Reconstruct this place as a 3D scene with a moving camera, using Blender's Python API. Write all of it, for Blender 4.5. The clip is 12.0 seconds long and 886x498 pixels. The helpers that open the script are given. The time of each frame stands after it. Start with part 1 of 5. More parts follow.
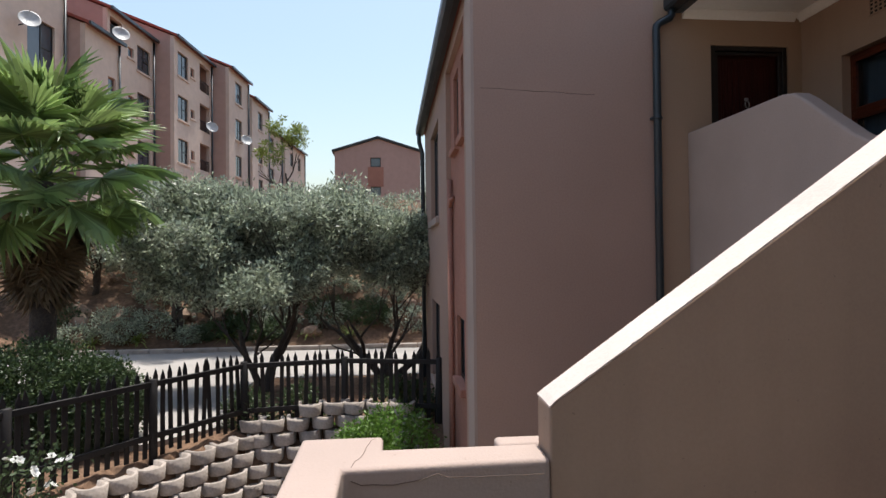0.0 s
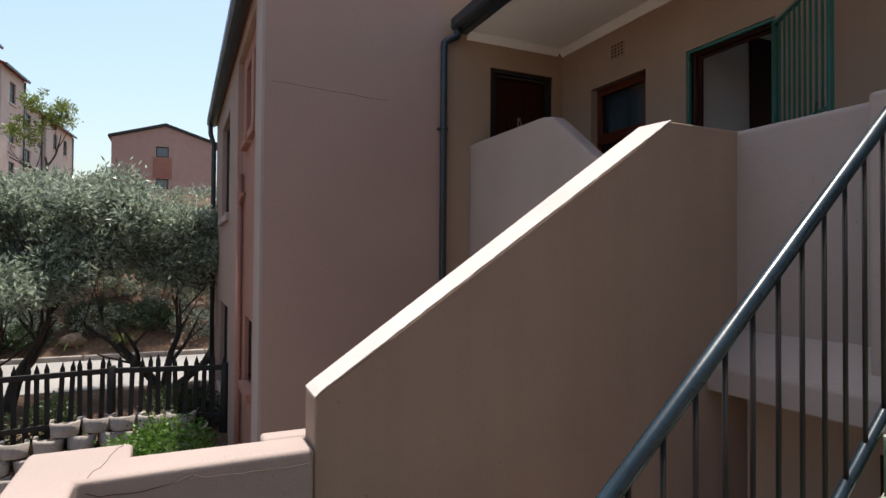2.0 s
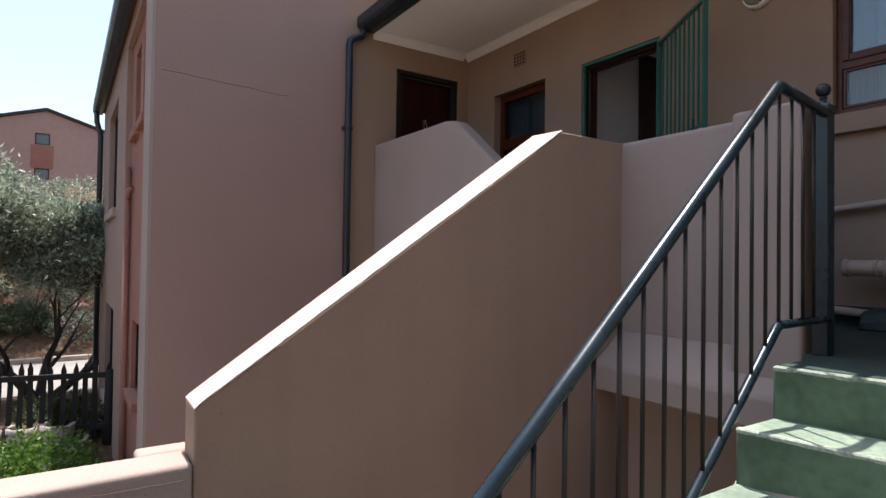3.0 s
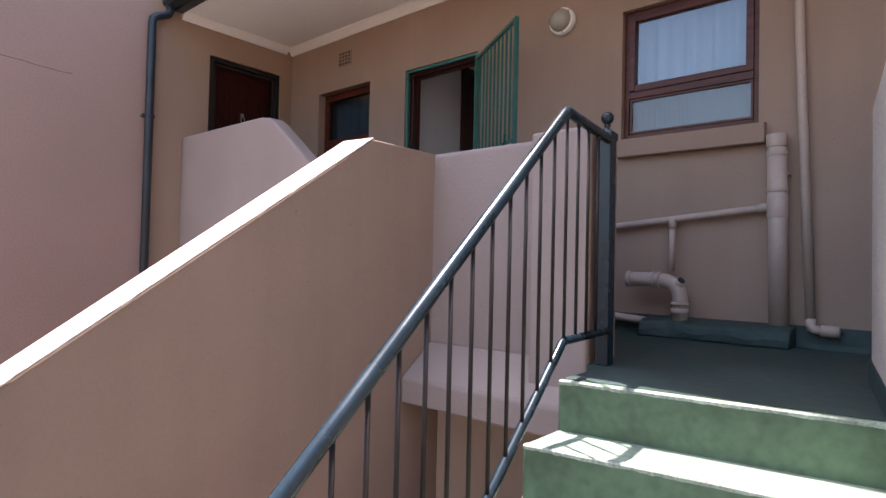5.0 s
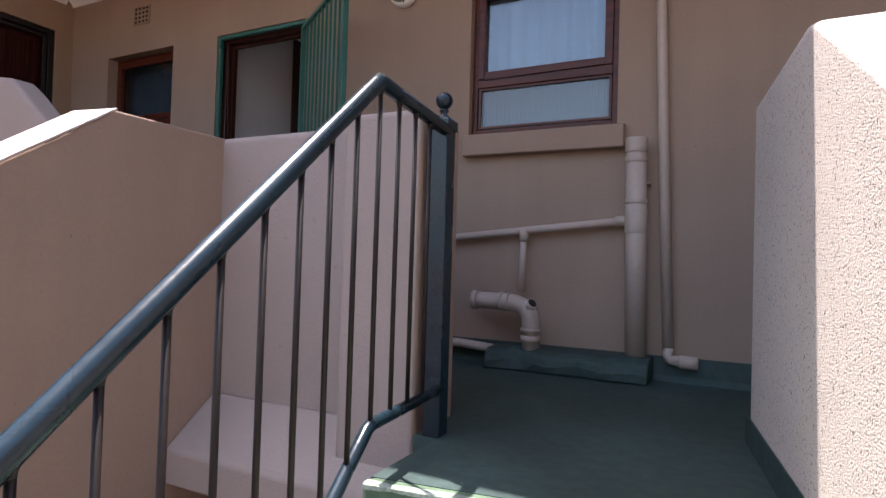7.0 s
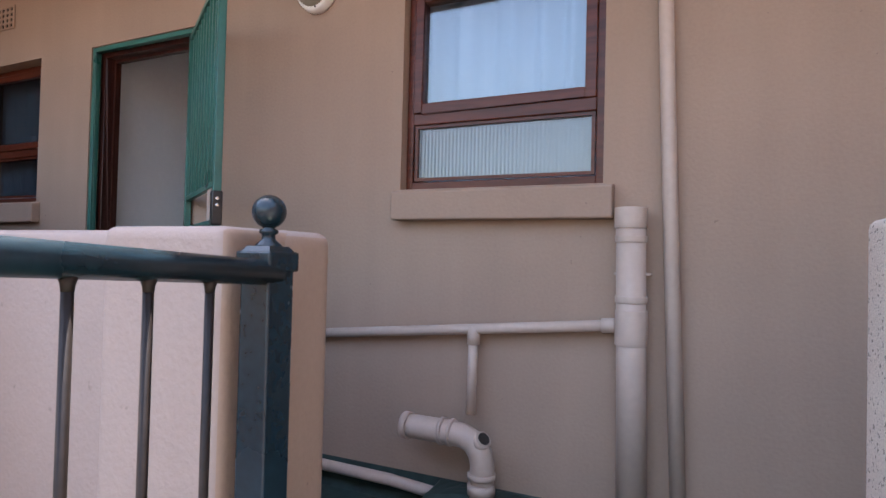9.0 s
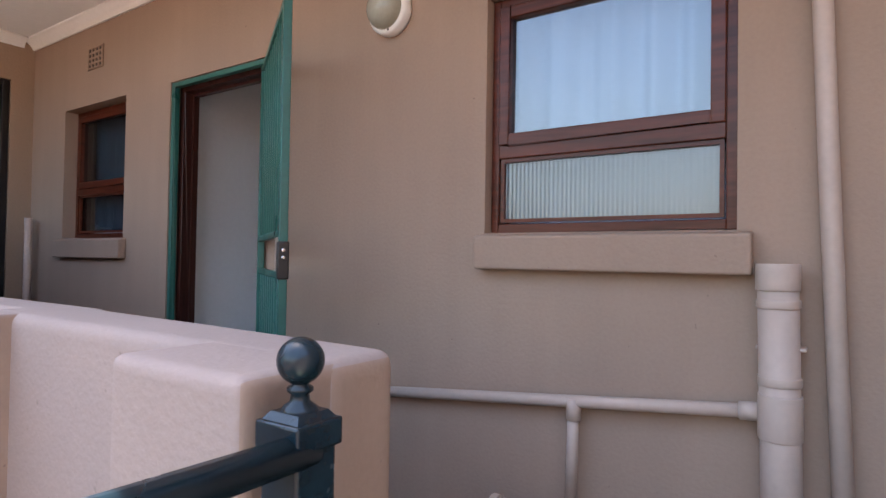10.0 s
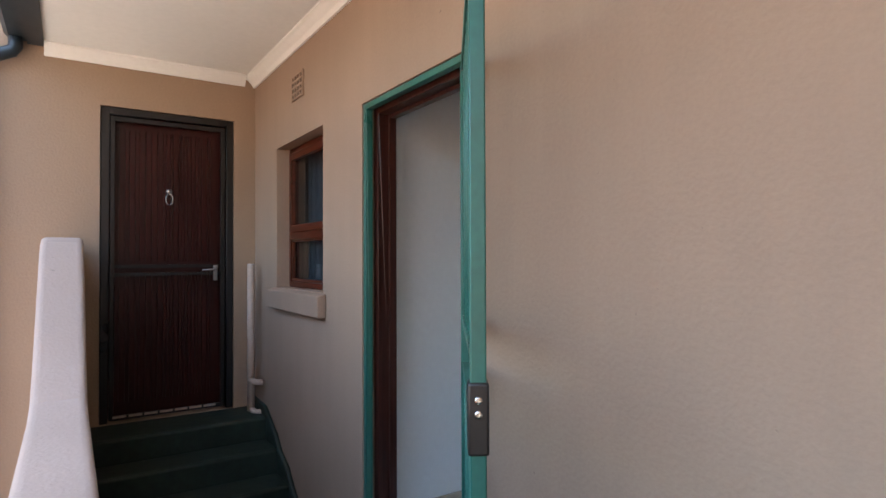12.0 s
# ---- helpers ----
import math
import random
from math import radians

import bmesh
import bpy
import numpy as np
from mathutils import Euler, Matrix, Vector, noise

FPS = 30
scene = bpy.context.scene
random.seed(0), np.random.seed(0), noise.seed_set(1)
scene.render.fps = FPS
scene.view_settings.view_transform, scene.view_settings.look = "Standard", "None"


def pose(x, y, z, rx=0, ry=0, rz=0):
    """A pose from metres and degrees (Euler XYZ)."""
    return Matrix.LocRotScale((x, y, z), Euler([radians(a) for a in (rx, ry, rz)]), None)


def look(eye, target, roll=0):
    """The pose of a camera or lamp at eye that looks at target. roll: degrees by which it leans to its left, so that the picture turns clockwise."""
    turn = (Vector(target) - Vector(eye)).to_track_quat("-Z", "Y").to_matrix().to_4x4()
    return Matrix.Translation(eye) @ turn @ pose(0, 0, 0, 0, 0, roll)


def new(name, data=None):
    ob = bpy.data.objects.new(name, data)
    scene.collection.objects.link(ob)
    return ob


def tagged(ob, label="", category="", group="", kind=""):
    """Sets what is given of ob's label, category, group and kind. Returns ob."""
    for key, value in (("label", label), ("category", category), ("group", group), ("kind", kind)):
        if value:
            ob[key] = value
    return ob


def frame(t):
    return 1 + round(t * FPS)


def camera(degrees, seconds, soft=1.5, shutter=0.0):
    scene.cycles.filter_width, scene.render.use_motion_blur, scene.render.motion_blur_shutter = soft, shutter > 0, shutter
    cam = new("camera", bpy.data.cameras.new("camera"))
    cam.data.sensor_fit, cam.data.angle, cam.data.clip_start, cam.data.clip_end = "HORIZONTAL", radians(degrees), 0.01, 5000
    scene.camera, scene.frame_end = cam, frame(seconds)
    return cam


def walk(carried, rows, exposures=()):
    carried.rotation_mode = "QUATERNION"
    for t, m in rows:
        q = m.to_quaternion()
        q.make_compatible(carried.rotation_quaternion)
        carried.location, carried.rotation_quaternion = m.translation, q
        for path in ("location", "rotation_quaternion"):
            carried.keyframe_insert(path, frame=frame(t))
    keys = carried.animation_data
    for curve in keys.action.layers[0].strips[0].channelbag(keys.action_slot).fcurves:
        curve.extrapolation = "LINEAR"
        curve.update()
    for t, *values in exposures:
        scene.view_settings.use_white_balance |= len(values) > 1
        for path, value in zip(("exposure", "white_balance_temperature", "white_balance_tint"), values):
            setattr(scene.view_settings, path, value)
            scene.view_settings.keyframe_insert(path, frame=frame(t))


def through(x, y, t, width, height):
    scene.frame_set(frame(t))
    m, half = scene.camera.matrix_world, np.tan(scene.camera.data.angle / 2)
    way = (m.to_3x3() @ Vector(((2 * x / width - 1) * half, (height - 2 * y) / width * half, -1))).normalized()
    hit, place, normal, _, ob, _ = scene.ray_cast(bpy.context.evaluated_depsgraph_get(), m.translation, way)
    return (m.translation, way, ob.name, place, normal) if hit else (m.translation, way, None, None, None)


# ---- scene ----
cam = camera(75.1, 12.0)
PATH = [
    (0, (1.03, -4.296, 0.394), (-0.962, -4.115, 0.421), -0.6),
    (0.5, (1.057, -4.261, 0.371), (-0.909, -3.896, 0.402), -0.2),
    (1, (1.085, -4.242, 0.358), (-0.838, -3.695, 0.391), 0.1),
    (1.5, (1.114, -4.216, 0.36), (-0.762, -3.524, 0.395), 0.2),
    (2, (1.108, -4.179, 0.353), (-0.711, -3.349, 0.39), 0.4),
    (2.5, (1.118, -4.134, 0.36), (-0.633, -3.168, 0.397), 0.6),
    (3, (1.135, -4.109, 0.376), (-0.535, -3.01, 0.414), 0.8),
    (3.2, (1.154, -4.113, 0.388), (-0.48, -2.96, 0.43), 1.0),
    (4.8, (1.141, -3.928, 0.435), (-0.194, -2.44, 0.482), 1.2),
    (5, (1.126, -3.899, 0.441), (-0.174, -2.381, 0.489), 1.3),
    (5.5, (1.054, -3.796, 0.471), (-0.145, -2.196, 0.521), 1.5),
    (6, (0.971, -3.645, 0.502), (-0.114, -1.966, 0.549), 1.6),
    (6.5, (0.922, -3.413, 0.539), (-0.051, -1.666, 0.587), 1.6),
    (7, (0.863, -3.163, 0.576), (-0.033, -1.376, 0.618), 1.7),
    (8.8, (0.689, -2.281, 0.997), (-0.131, -0.457, 1.034), 1.9),
    (9, (0.682, -2.215, 1.037), (-0.169, -0.405, 1.075), 1.4),
    (9.5, (0.632, -2.053, 1.157), (-0.306, -0.287, 1.192), 1.1),
    (10, (0.524, -1.942, 1.237), (-0.582, -0.277, 1.274), 0.9),
    (10.5, (0.423, -1.789, 1.335), (-0.868, -0.262, 1.37), 0.5),
    (11, (0.276, -1.611, 1.451), (-1.203, -0.266, 1.482), 0.2),
    (11.5, (0.078, -1.451, 1.537), (-1.537, -0.271, 1.564), -0.1),
    (11.8, (-0.036, -1.345, 1.54), (-1.687, -0.215, 1.568), -0.1),
    (11.9, (-0.053, -1.302, 1.541), (-1.716, -0.192, 1.569), -0.1),
    (12, (-0.24, -1.166, 1.534), (-1.916, -0.076, 1.566), -0.2),
]
EXPOSURES = [(0.0, 0.36, 6450, 10), (2.0, 0.36, 6450, 10), (3.2, 0.78, 6400, 14), (4.8, 1.5, 6400, 20), (5.5, 1.62, 6350, 20), (7.0, 1.45, 6350, 19), (9.0, 2.34, 6350, 18), (10.5, 2.32, 6500, 17), (11.5, 2.58, 6500, 12), (12.0, 2.82, 6500, 9)]
walk(cam, [(t, look(eye, target, roll)) for t, eye, target, roll in PATH], EXPOSURES)

# ---- world and sun ----
SUN_TO = Vector((-0.24, 0.097, 1.0)).normalized()
world = bpy.data.worlds.new("world")
scene.world = world
world.use_nodes = True
wn = world.node_tree
sky = wn.nodes.new("ShaderNodeTexSky")
sky.sky_type, sky.sun_disc = "NISHITA", False
sky.sun_elevation, sky.sun_rotation = math.asin(SUN_TO.z), math.atan2(SUN_TO.x, SUN_TO.y)
sky.air_density, sky.dust_density, sky.ozone_density = 1.5, 2.4, 1.0
wn.nodes["Background"].inputs["Strength"].default_value = 0.15
wn.links.new(sky.outputs["Color"], wn.nodes["Background"].inputs["Color"])
sun = new("sun", bpy.data.lights.new("sun", "SUN"))
sun.data.energy, sun.data.angle, sun.data.color = 5.0, radians(0.53), (1.0, 0.95, 0.88)
sun.matrix_world = look((0, 0, 30), Vector((0, 0, 30)) - SUN_TO)


# ---- materials ----
def mat(name, color, rough=0.8, metal=0.0, grain=40.0, bump=0.15, vary=0.12, stain=1.2, stain_amount=0.12, spec=0.5, island=0.0, per_object=0.0, bump_distance=0.004, detail=6.0, streak=0.0, dark_pits=None):
    """A paint, stone or wood: base colour with fine grain, wide stains and relief."""
    m = bpy.data.materials.new(name)
    m.use_nodes = True
    n, l = m.node_tree.nodes, m.node_tree.links
    b = n["Principled BSDF"]
    b.inputs["Roughness"].default_value, b.inputs["Metallic"].default_value = rough, metal
    b.inputs["Specular IOR Level"].default_value = spec
    co = n.new("ShaderNodeTexCoord")
    fine = n.new("ShaderNodeTexNoise")
    fine.inputs["Scale"].default_value, fine.inputs["Detail"].default_value = grain, detail
    wide = n.new("ShaderNodeTexNoise")
    wide.inputs["Scale"].default_value, wide.inputs["Detail"].default_value = stain, 5.0
    for tex in (fine, wide):
        l.new(co.outputs["Object"], tex.inputs["Vector"])

    def ranged(source, low, high):
        r = n.new("ShaderNodeMapRange")
        r.inputs["From Min"].default_value, r.inputs["From Max"].default_value = 0.3, 0.7
        r.inputs["To Min"].default_value, r.inputs["To Max"].default_value = low, high
        l.new(source, r.inputs["Value"])
        return r.outputs["Result"]

    def times(a, c):
        k = n.new("ShaderNodeMath")
        k.operation = "MULTIPLY"
        l.new(a, k.inputs[0])
        l.new(c, k.inputs[1])
        return k.outputs[0]

    value = times(ranged(fine.outputs["Fac"], 1 - vary, 1 + vary), ranged(wide.outputs["Fac"], 1 - stain_amount, 1 + stain_amount))
    if streak:
        run, stretch = n.new("ShaderNodeTexNoise"), n.new("ShaderNodeMapping")
        stretch.inputs["Scale"].default_value = (7.0, 7.0, 0.55)
        run.inputs["Scale"].default_value, run.inputs["Detail"].default_value = 1.3, 7.0
        l.new(co.outputs["Object"], stretch.inputs["Vector"])
        l.new(stretch.outputs["Vector"], run.inputs["Vector"])
        value = times(value, ranged(run.outputs["Fac"], 1 - streak, 1 + streak))
    if island or per_object:
        src = n.new("ShaderNodeNewGeometry").outputs["Random Per Island"] if island else n.new("ShaderNodeObjectInfo").outputs["Random"]
        r = n.new("ShaderNodeMapRange")
        a = island or per_object
        r.inputs["To Min"].default_value, r.inputs["To Max"].default_value = 1 - a, 1 + a
        l.new(src, r.inputs["Value"])
        value = times(value, r.outputs["Result"])
    height = fine.outputs["Fac"]
    # pits: sunk in the relief, and their shade darkened into the colour
    if dark_pits:
        size, level, dark = dark_pits
        pit, cut = n.new("ShaderNodeTexNoise"), n.new("ShaderNodeMapRange")
        pit.inputs["Scale"].default_value, pit.inputs["Detail"].default_value = size, 2.0
        cut.inputs["From Min"].default_value, cut.inputs["From Max"].default_value = level - 0.05, level
        cut.inputs["To Min"].default_value, cut.inputs["To Max"].default_value = dark, 1.0
        l.new(co.outputs["Object"], pit.inputs["Vector"])
        l.new(pit.outputs["Fac"], cut.inputs["Value"])
        value = times(value, cut.outputs["Result"])
        height = times(height, cut.outputs["Result"])
    mix = n.new("ShaderNodeVectorMath")
    mix.operation = "SCALE"
    mix.inputs[0].default_value = color
    l.new(value, mix.inputs["Scale"])
    l.new(mix.outputs["Vector"], b.inputs["Base Color"])
    if bump:
        bp = n.new("ShaderNodeBump")
        bp.inputs["Strength"].default_value, bp.inputs["Distance"].default_value = bump, bump_distance
        l.new(height, bp.inputs["Height"])
        l.new(bp.outputs["Normal"], b.inputs["Normal"])
    rr = ranged(wide.outputs["Fac"], max(0.02, rough - 0.08), min(1.0, rough + 0.08))
    l.new(rr, b.inputs["Roughness"])
    return m


def wood(name, color, along="Z", rough=0.35, scale=18.0):
    """Varnished or rough wood, its grain drawn out along one axis."""
    m = bpy.data.materials.new(name)
    m.use_nodes = True
    n, l = m.node_tree.nodes, m.node_tree.links
    b = n["Principled BSDF"]
    co, mp = n.new("ShaderNodeTexCoord"), n.new("ShaderNodeMapping")
    mp.inputs["Scale"].default_value = [1.5 if a == along else scale for a in "XYZ"]
    tex, ramp = n.new("ShaderNodeTexNoise"), n.new("ShaderNodeValToRGB")
    tex.inputs["Scale"].default_value, tex.inputs["Detail"].default_value, tex.inputs["Distortion"].default_value = 2.0, 8.0, 0.6
    ramp.color_ramp.elements[0].position, ramp.color_ramp.elements[1].position = 0.3, 0.75
    ramp.color_ramp.elements[0].color = (*[c * 0.55 for c in color], 1)
    ramp.color_ramp.elements[1].color = (*[c * 1.3 for c in color], 1)
    bp = n.new("ShaderNodeBump")
    bp.inputs["Strength"].default_value, bp.inputs["Distance"].default_value = 0.25, 0.002
    l.new(co.outputs["Object"], mp.inputs["Vector"])
    l.new(mp.outputs["Vector"], tex.inputs["Vector"])
    l.new(tex.outputs["Fac"], ramp.inputs["Fac"])
    l.new(ramp.outputs["Color"], b.inputs["Base Color"])
    l.new(tex.outputs["Fac"], bp.inputs["Height"])
    l.new(bp.outputs["Normal"], b.inputs["Normal"])
    b.inputs["Roughness"].default_value = rough
    b.inputs["Specular IOR Level"].default_value = 0.3
    return m


def glass(name, tint=(1, 1, 1), rough=0.0, gloss=1.0, haze=0.0):
    """A window pane: clear, with a mirror's gloss that grows to the edge."""
    m = bpy.data.materials.new(name)
    m.use_nodes = True
    n, l = m.node_tree.nodes, m.node_tree.links
    n.remove(n["Principled BSDF"])
    clear, shine, mix, edge, power, scale = (n.new("ShaderNode" + k) for k in ("BsdfTransparent", "BsdfGlossy", "MixShader", "LayerWeight", "Math", "Math"))
    clear.inputs["Color"].default_value = (*tint, 1)
    shine.inputs["Roughness"].default_value = rough
    edge.inputs["Blend"].default_value = 0.5
    power.operation, scale.operation = "POWER", "MULTIPLY_ADD"
    power.inputs[1].default_value = 4.0
    scale.inputs[1].default_value, scale.inputs[2].default_value = 0.8, 0.06 * gloss
    l.new(edge.outputs["Facing"], power.inputs[0])
    l.new(power.outputs[0], scale.inputs[0])
    l.new(scale.outputs[0], mix.inputs["Fac"])
    body = clear.outputs["BSDF"]
    if haze:
        milk, glow, both, veil = (n.new("ShaderNode" + k) for k in ("BsdfDiffuse", "BsdfTranslucent", "MixShader", "MixShader"))
        milk.inputs["Color"].default_value = glow.inputs["Color"].default_value = (0.30, 0.38, 0.44, 1)
        l.new(milk.outputs["BSDF"], both.inputs[1])
        l.new(glow.outputs["BSDF"], both.inputs[2])
        veil.inputs["Fac"].default_value = haze
        l.new(body, veil.inputs[1])
        l.new(both.outputs["Shader"], veil.inputs[2])
        body = veil.outputs["Shader"]
    l.new(body, mix.inputs[1])
    l.new(shine.outputs["BSDF"], mix.inputs[2])
    l.new(mix.outputs["Shader"], n["Material Output"].inputs["Surface"])
    return m


PLASTER = mat("wall_plaster", (0.338, 0.240, 0.180), 0.92, grain=75, bump=0.29, vary=0.03, stain=1.6, stain_amount=0.065, spec=0.2, bump_distance=0.006, streak=0.028, dark_pits=(34, 0.265, 0.72))
STIPPLE = mat("stippled_plaster", (0.62, 0.535, 0.465), 0.95, grain=240, bump=0.75, vary=0.10, stain=2.0, stain_amount=0.05, spec=0.15, bump_distance=0.005, detail=3.0, dark_pits=(120, 0.385, 0.42))
END_TAN = mat("tan_end_plaster", (0.355, 0.25, 0.175), 0.92, grain=70, bump=0.4, vary=0.04, stain=0.8, stain_amount=0.07, spec=0.2, bump_distance=0.006)
PINK = mat("pink_plaster", (0.355, 0.242, 0.196), 0.92, grain=60, bump=0.45, vary=0.06, stain=0.5, stain_amount=0.09, spec=0.2, bump_distance=0.006)
PINK_PANEL = mat("red_brown_panel_paint", (0.33, 0.16, 0.12), 0.9, grain=40, bump=0.3, spec=0.2)
COPING = mat("coping_plaster", (0.365, 0.288, 0.250), 0.9, grain=85, bump=0.3, vary=0.025, stain=1.8, stain_amount=0.06, spec=0.2, bump_distance=0.006, dark_pits=(30, 0.27, 0.8))
# paler than the wall: the sun's glare on its top, put into the colour
SUNLIT_TOP = mat("sunlit_top_tint", (0.56, 0.475, 0.43), 0.9, grain=60, bump=0.4, vary=0.06, stain=2.5, stain_amount=0.07, spec=0.2)
# nose strips: chipped wear and the sun's highlight share this pale colour
LIT_WORN_EDGE = mat("sunlit_worn_step_edge", (0.33, 0.37, 0.30), 0.8, grain=90, bump=0.5, vary=0.3, stain=9, stain_amount=0.35, spec=0.2)
# lighter than GREEN_FLOOR: sunlight on the steps is put into the colour, with wear
STEP_GREEN = mat("lit_worn_green_step_paint", (0.092, 0.142, 0.085), 0.6, grain=26, bump=0.4, vary=0.16, stain=4.0, stain_amount=0.22, spec=0.35, bump_distance=0.006)
# paler again for the treads: wear plus painted sun
LIT_WORN_TREAD = mat("sunlit_worn_tread_paint", (0.225, 0.285, 0.22), 0.75, grain=40, bump=0.5, vary=0.12, stain=5.0, stain_amount=0.25, spec=0.25, bump_distance=0.006)
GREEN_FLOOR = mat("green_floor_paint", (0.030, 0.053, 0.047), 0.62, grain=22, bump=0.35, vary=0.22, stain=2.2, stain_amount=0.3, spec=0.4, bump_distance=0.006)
# GREEN_FLOOR at a darker colour, used on the upper steps and their band
UPPER_GREEN = mat("darker_floor_green", (0.017, 0.03, 0.024), 0.5, grain=22, bump=0.35, vary=0.2, stain=2.2, stain_amount=0.3, spec=0.4, bump_distance=0.006)
WHITE = mat("white_paint", (0.86, 0.85, 0.81), 0.85, grain=30, bump=0.1, vary=0.02, stain=1.0, stain_amount=0.03, spec=0.3)
ROOM_WHITE = mat("room_wall_paint", (0.72, 0.73, 0.72), 0.8, grain=30, bump=0.1, vary=0.02, stain=1.0, stain_amount=0.03, spec=0.3)
RAIL_STEEL = mat("dark_blue_green_rail_paint", (0.008, 0.021, 0.030), 0.27, grain=60, bump=0.08, vary=0.2, stain=5, stain_amount=0.25, spec=0.45)
BAR_STEEL = mat("dark_bar_paint", (0.016, 0.011, 0.009), 0.5, grain=60, bump=0.12, vary=0.2, stain=5, stain_amount=0.25, spec=0.3)
GATE_GREEN = mat("green_gate_enamel", (0.022, 0.12, 0.095), 0.35, grain=50, bump=0.1, vary=0.08, stain=4, stain_amount=0.12, spec=0.5)
GUTTER = mat("dark_slate_gutter_paint", (0.022, 0.033, 0.042), 0.4, grain=30, bump=0.1, vary=0.1, stain=3, stain_amount=0.2)
PIPE = mat("painted_pipe", (0.47, 0.37, 0.305), 0.5, grain=40, bump=0.12, vary=0.04, stain=3, stain_amount=0.08, spec=0.4)
MERANTI = wood("red_brown_window_wood", (0.098, 0.022, 0.010), "X", 0.3)
MERANTI_UP = wood("red_brown_door_wood", (0.046, 0.014, 0.010), "Z", 0.3, 30)
DARK_WOOD = wood("dark_red_door_wood", (0.036, 0.006, 0.005), "Z", 0.3, 30)
DARK_FRAME = mat("black_brown_steel", (0.009, 0.008, 0.008), 0.35, grain=40, bump=0.1)
CHROME = mat("brushed_steel", (0.6, 0.6, 0.6), 0.25, metal=1.0, grain=80, bump=0.05, vary=0.05)
TARNISHED = mat("tarnished_steel", (0.32, 0.31, 0.30), 0.45, metal=1.0, grain=80, bump=0.1, vary=0.15)
BLACK = mat("black_plastic", (0.02, 0.018, 0.017), 0.4, grain=80, bump=0.05)
PANE = glass("clear_pane", (0.82, 0.88, 0.92), gloss=1.7)
DARK_PANE = glass("tinted_pane", (0.55, 0.6, 0.62), gloss=1.6)
RIBBED = glass("ribbed_pane", (0.8, 0.9, 0.95), 0.12, 1.6, 0.6)
# shade behind the glass and the sky's blue reflection are in this colour
CURTAIN = mat("shade_blue_net_curtain", (0.36, 0.40, 0.47), 0.9, grain=300, bump=0.2, vary=0.05, stain=3, stain_amount=0.05, spec=0.1)
TILE = mat("white_floor_tile", (0.74, 0.74, 0.74), 0.25, grain=10, bump=0.02, vary=0.02, per_object=0.04)
SKIRTING = mat("beige_skirting", (0.42, 0.34, 0.25), 0.5, grain=20, bump=0.05)
# near-black colour that stands in for shade in unlit spaces
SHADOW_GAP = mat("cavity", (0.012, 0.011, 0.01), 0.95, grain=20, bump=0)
LAMP_GLASS = mat("frosted_lamp_glass", (0.36, 0.35, 0.28), 0.15, grain=60, bump=0.1, vary=0.05)
CRACK = mat("crack_line", (0.13, 0.09, 0.07), 0.95, grain=40, bump=0)


# ---- building helpers ----
def box(bm, x0, x1, y0, y1, z0, z1, m=None):
    vs = [bm.verts.new((m @ Vector(p)) if m else p) for p in [(x, y, z) for x in (x0, x1) for y in (y0, y1) for z in (z0, z1)]]
    for f in ((0, 1, 3, 2), (4, 6, 7, 5), (0, 4, 5, 1), (2, 3, 7, 6), (0, 2, 6, 4), (1, 5, 7, 3)):
        bm.faces.new([vs[i] for i in f])
    return bm


def prism(bm, outline, a, b, axis="x"):
    """A solid: an outline in the plane across the axis (for x: y, z; for y: x, z; for z: x, y), drawn from a to b."""
    def place(u, v, w):
        return {"x": (w, u, v), "y": (u, w, v), "z": (u, v, w)}[axis]
    near, far = ([bm.verts.new(place(u, v, w)) for u, v in outline] for w in (a, b))
    bm.faces.new(near)
    bm.faces.new(far[::-1])
    for i in range(len(outline)):
        j = (i + 1) % len(outline)
        bm.faces.new((near[j], near[i], far[i], far[j]))
    return bm


def tube(bm, points, r, n=12, r_end=None, cap=True):
    """A round bar along points; r may be one radius or one for each point."""
    pts = [Vector(p) for p in points]
    rs = list(r) if isinstance(r, (list, tuple)) else [r + ((r_end if r_end is not None else r) - r) * i / (len(pts) - 1) for i in range(len(pts))]
    rings, side = [], None
    for i, p in enumerate(pts):
        d = (pts[min(i + 1, len(pts) - 1)] - pts[max(i - 1, 0)]).normalized()
        if side is None:
            side = d.cross(Vector((0, 0, 1)) if abs(d.z) < 0.9 else Vector((1, 0, 0))).normalized()
        side = (side - d * side.dot(d)).normalized()
        up = d.cross(side)
        rings.append([bm.verts.new(p + (side * math.cos(a) + up * math.sin(a)) * rs[i]) for a in [2 * math.pi * k / n for k in range(n)]])
    for a, b in zip(rings, rings[1:]):
        for k in range(n):
            f = bm.faces.new((a[k], a[(k + 1) % n], b[(k + 1) % n], b[k]))
            f.smooth = n > 5
    if cap:
        bm.faces.new(rings[0][::-1])
        bm.faces.new(rings[-1])
    return bm


def turned(bm, profile, at=(0, 0, 0), n=24, m=None):
    """A turned body: (radius, height) pairs about an upright axis."""
    rings = []
    for r, h in profile:
        ring = [Vector((r * math.cos(2 * math.pi * k / n), r * math.sin(2 * math.pi * k / n), h)) for k in range(n)]
        rings.append([bm.verts.new((m @ v if m else v) + Vector(at)) for v in ring])
    for a, b in zip(rings, rings[1:]):
        for k in range(n):
            bm.faces.new((a[k], a[(k + 1) % n], b[(k + 1) % n], b[k])).smooth = True
    bm.faces.new(rings[0][::-1])
    bm.faces.new(rings[-1])
    return bm


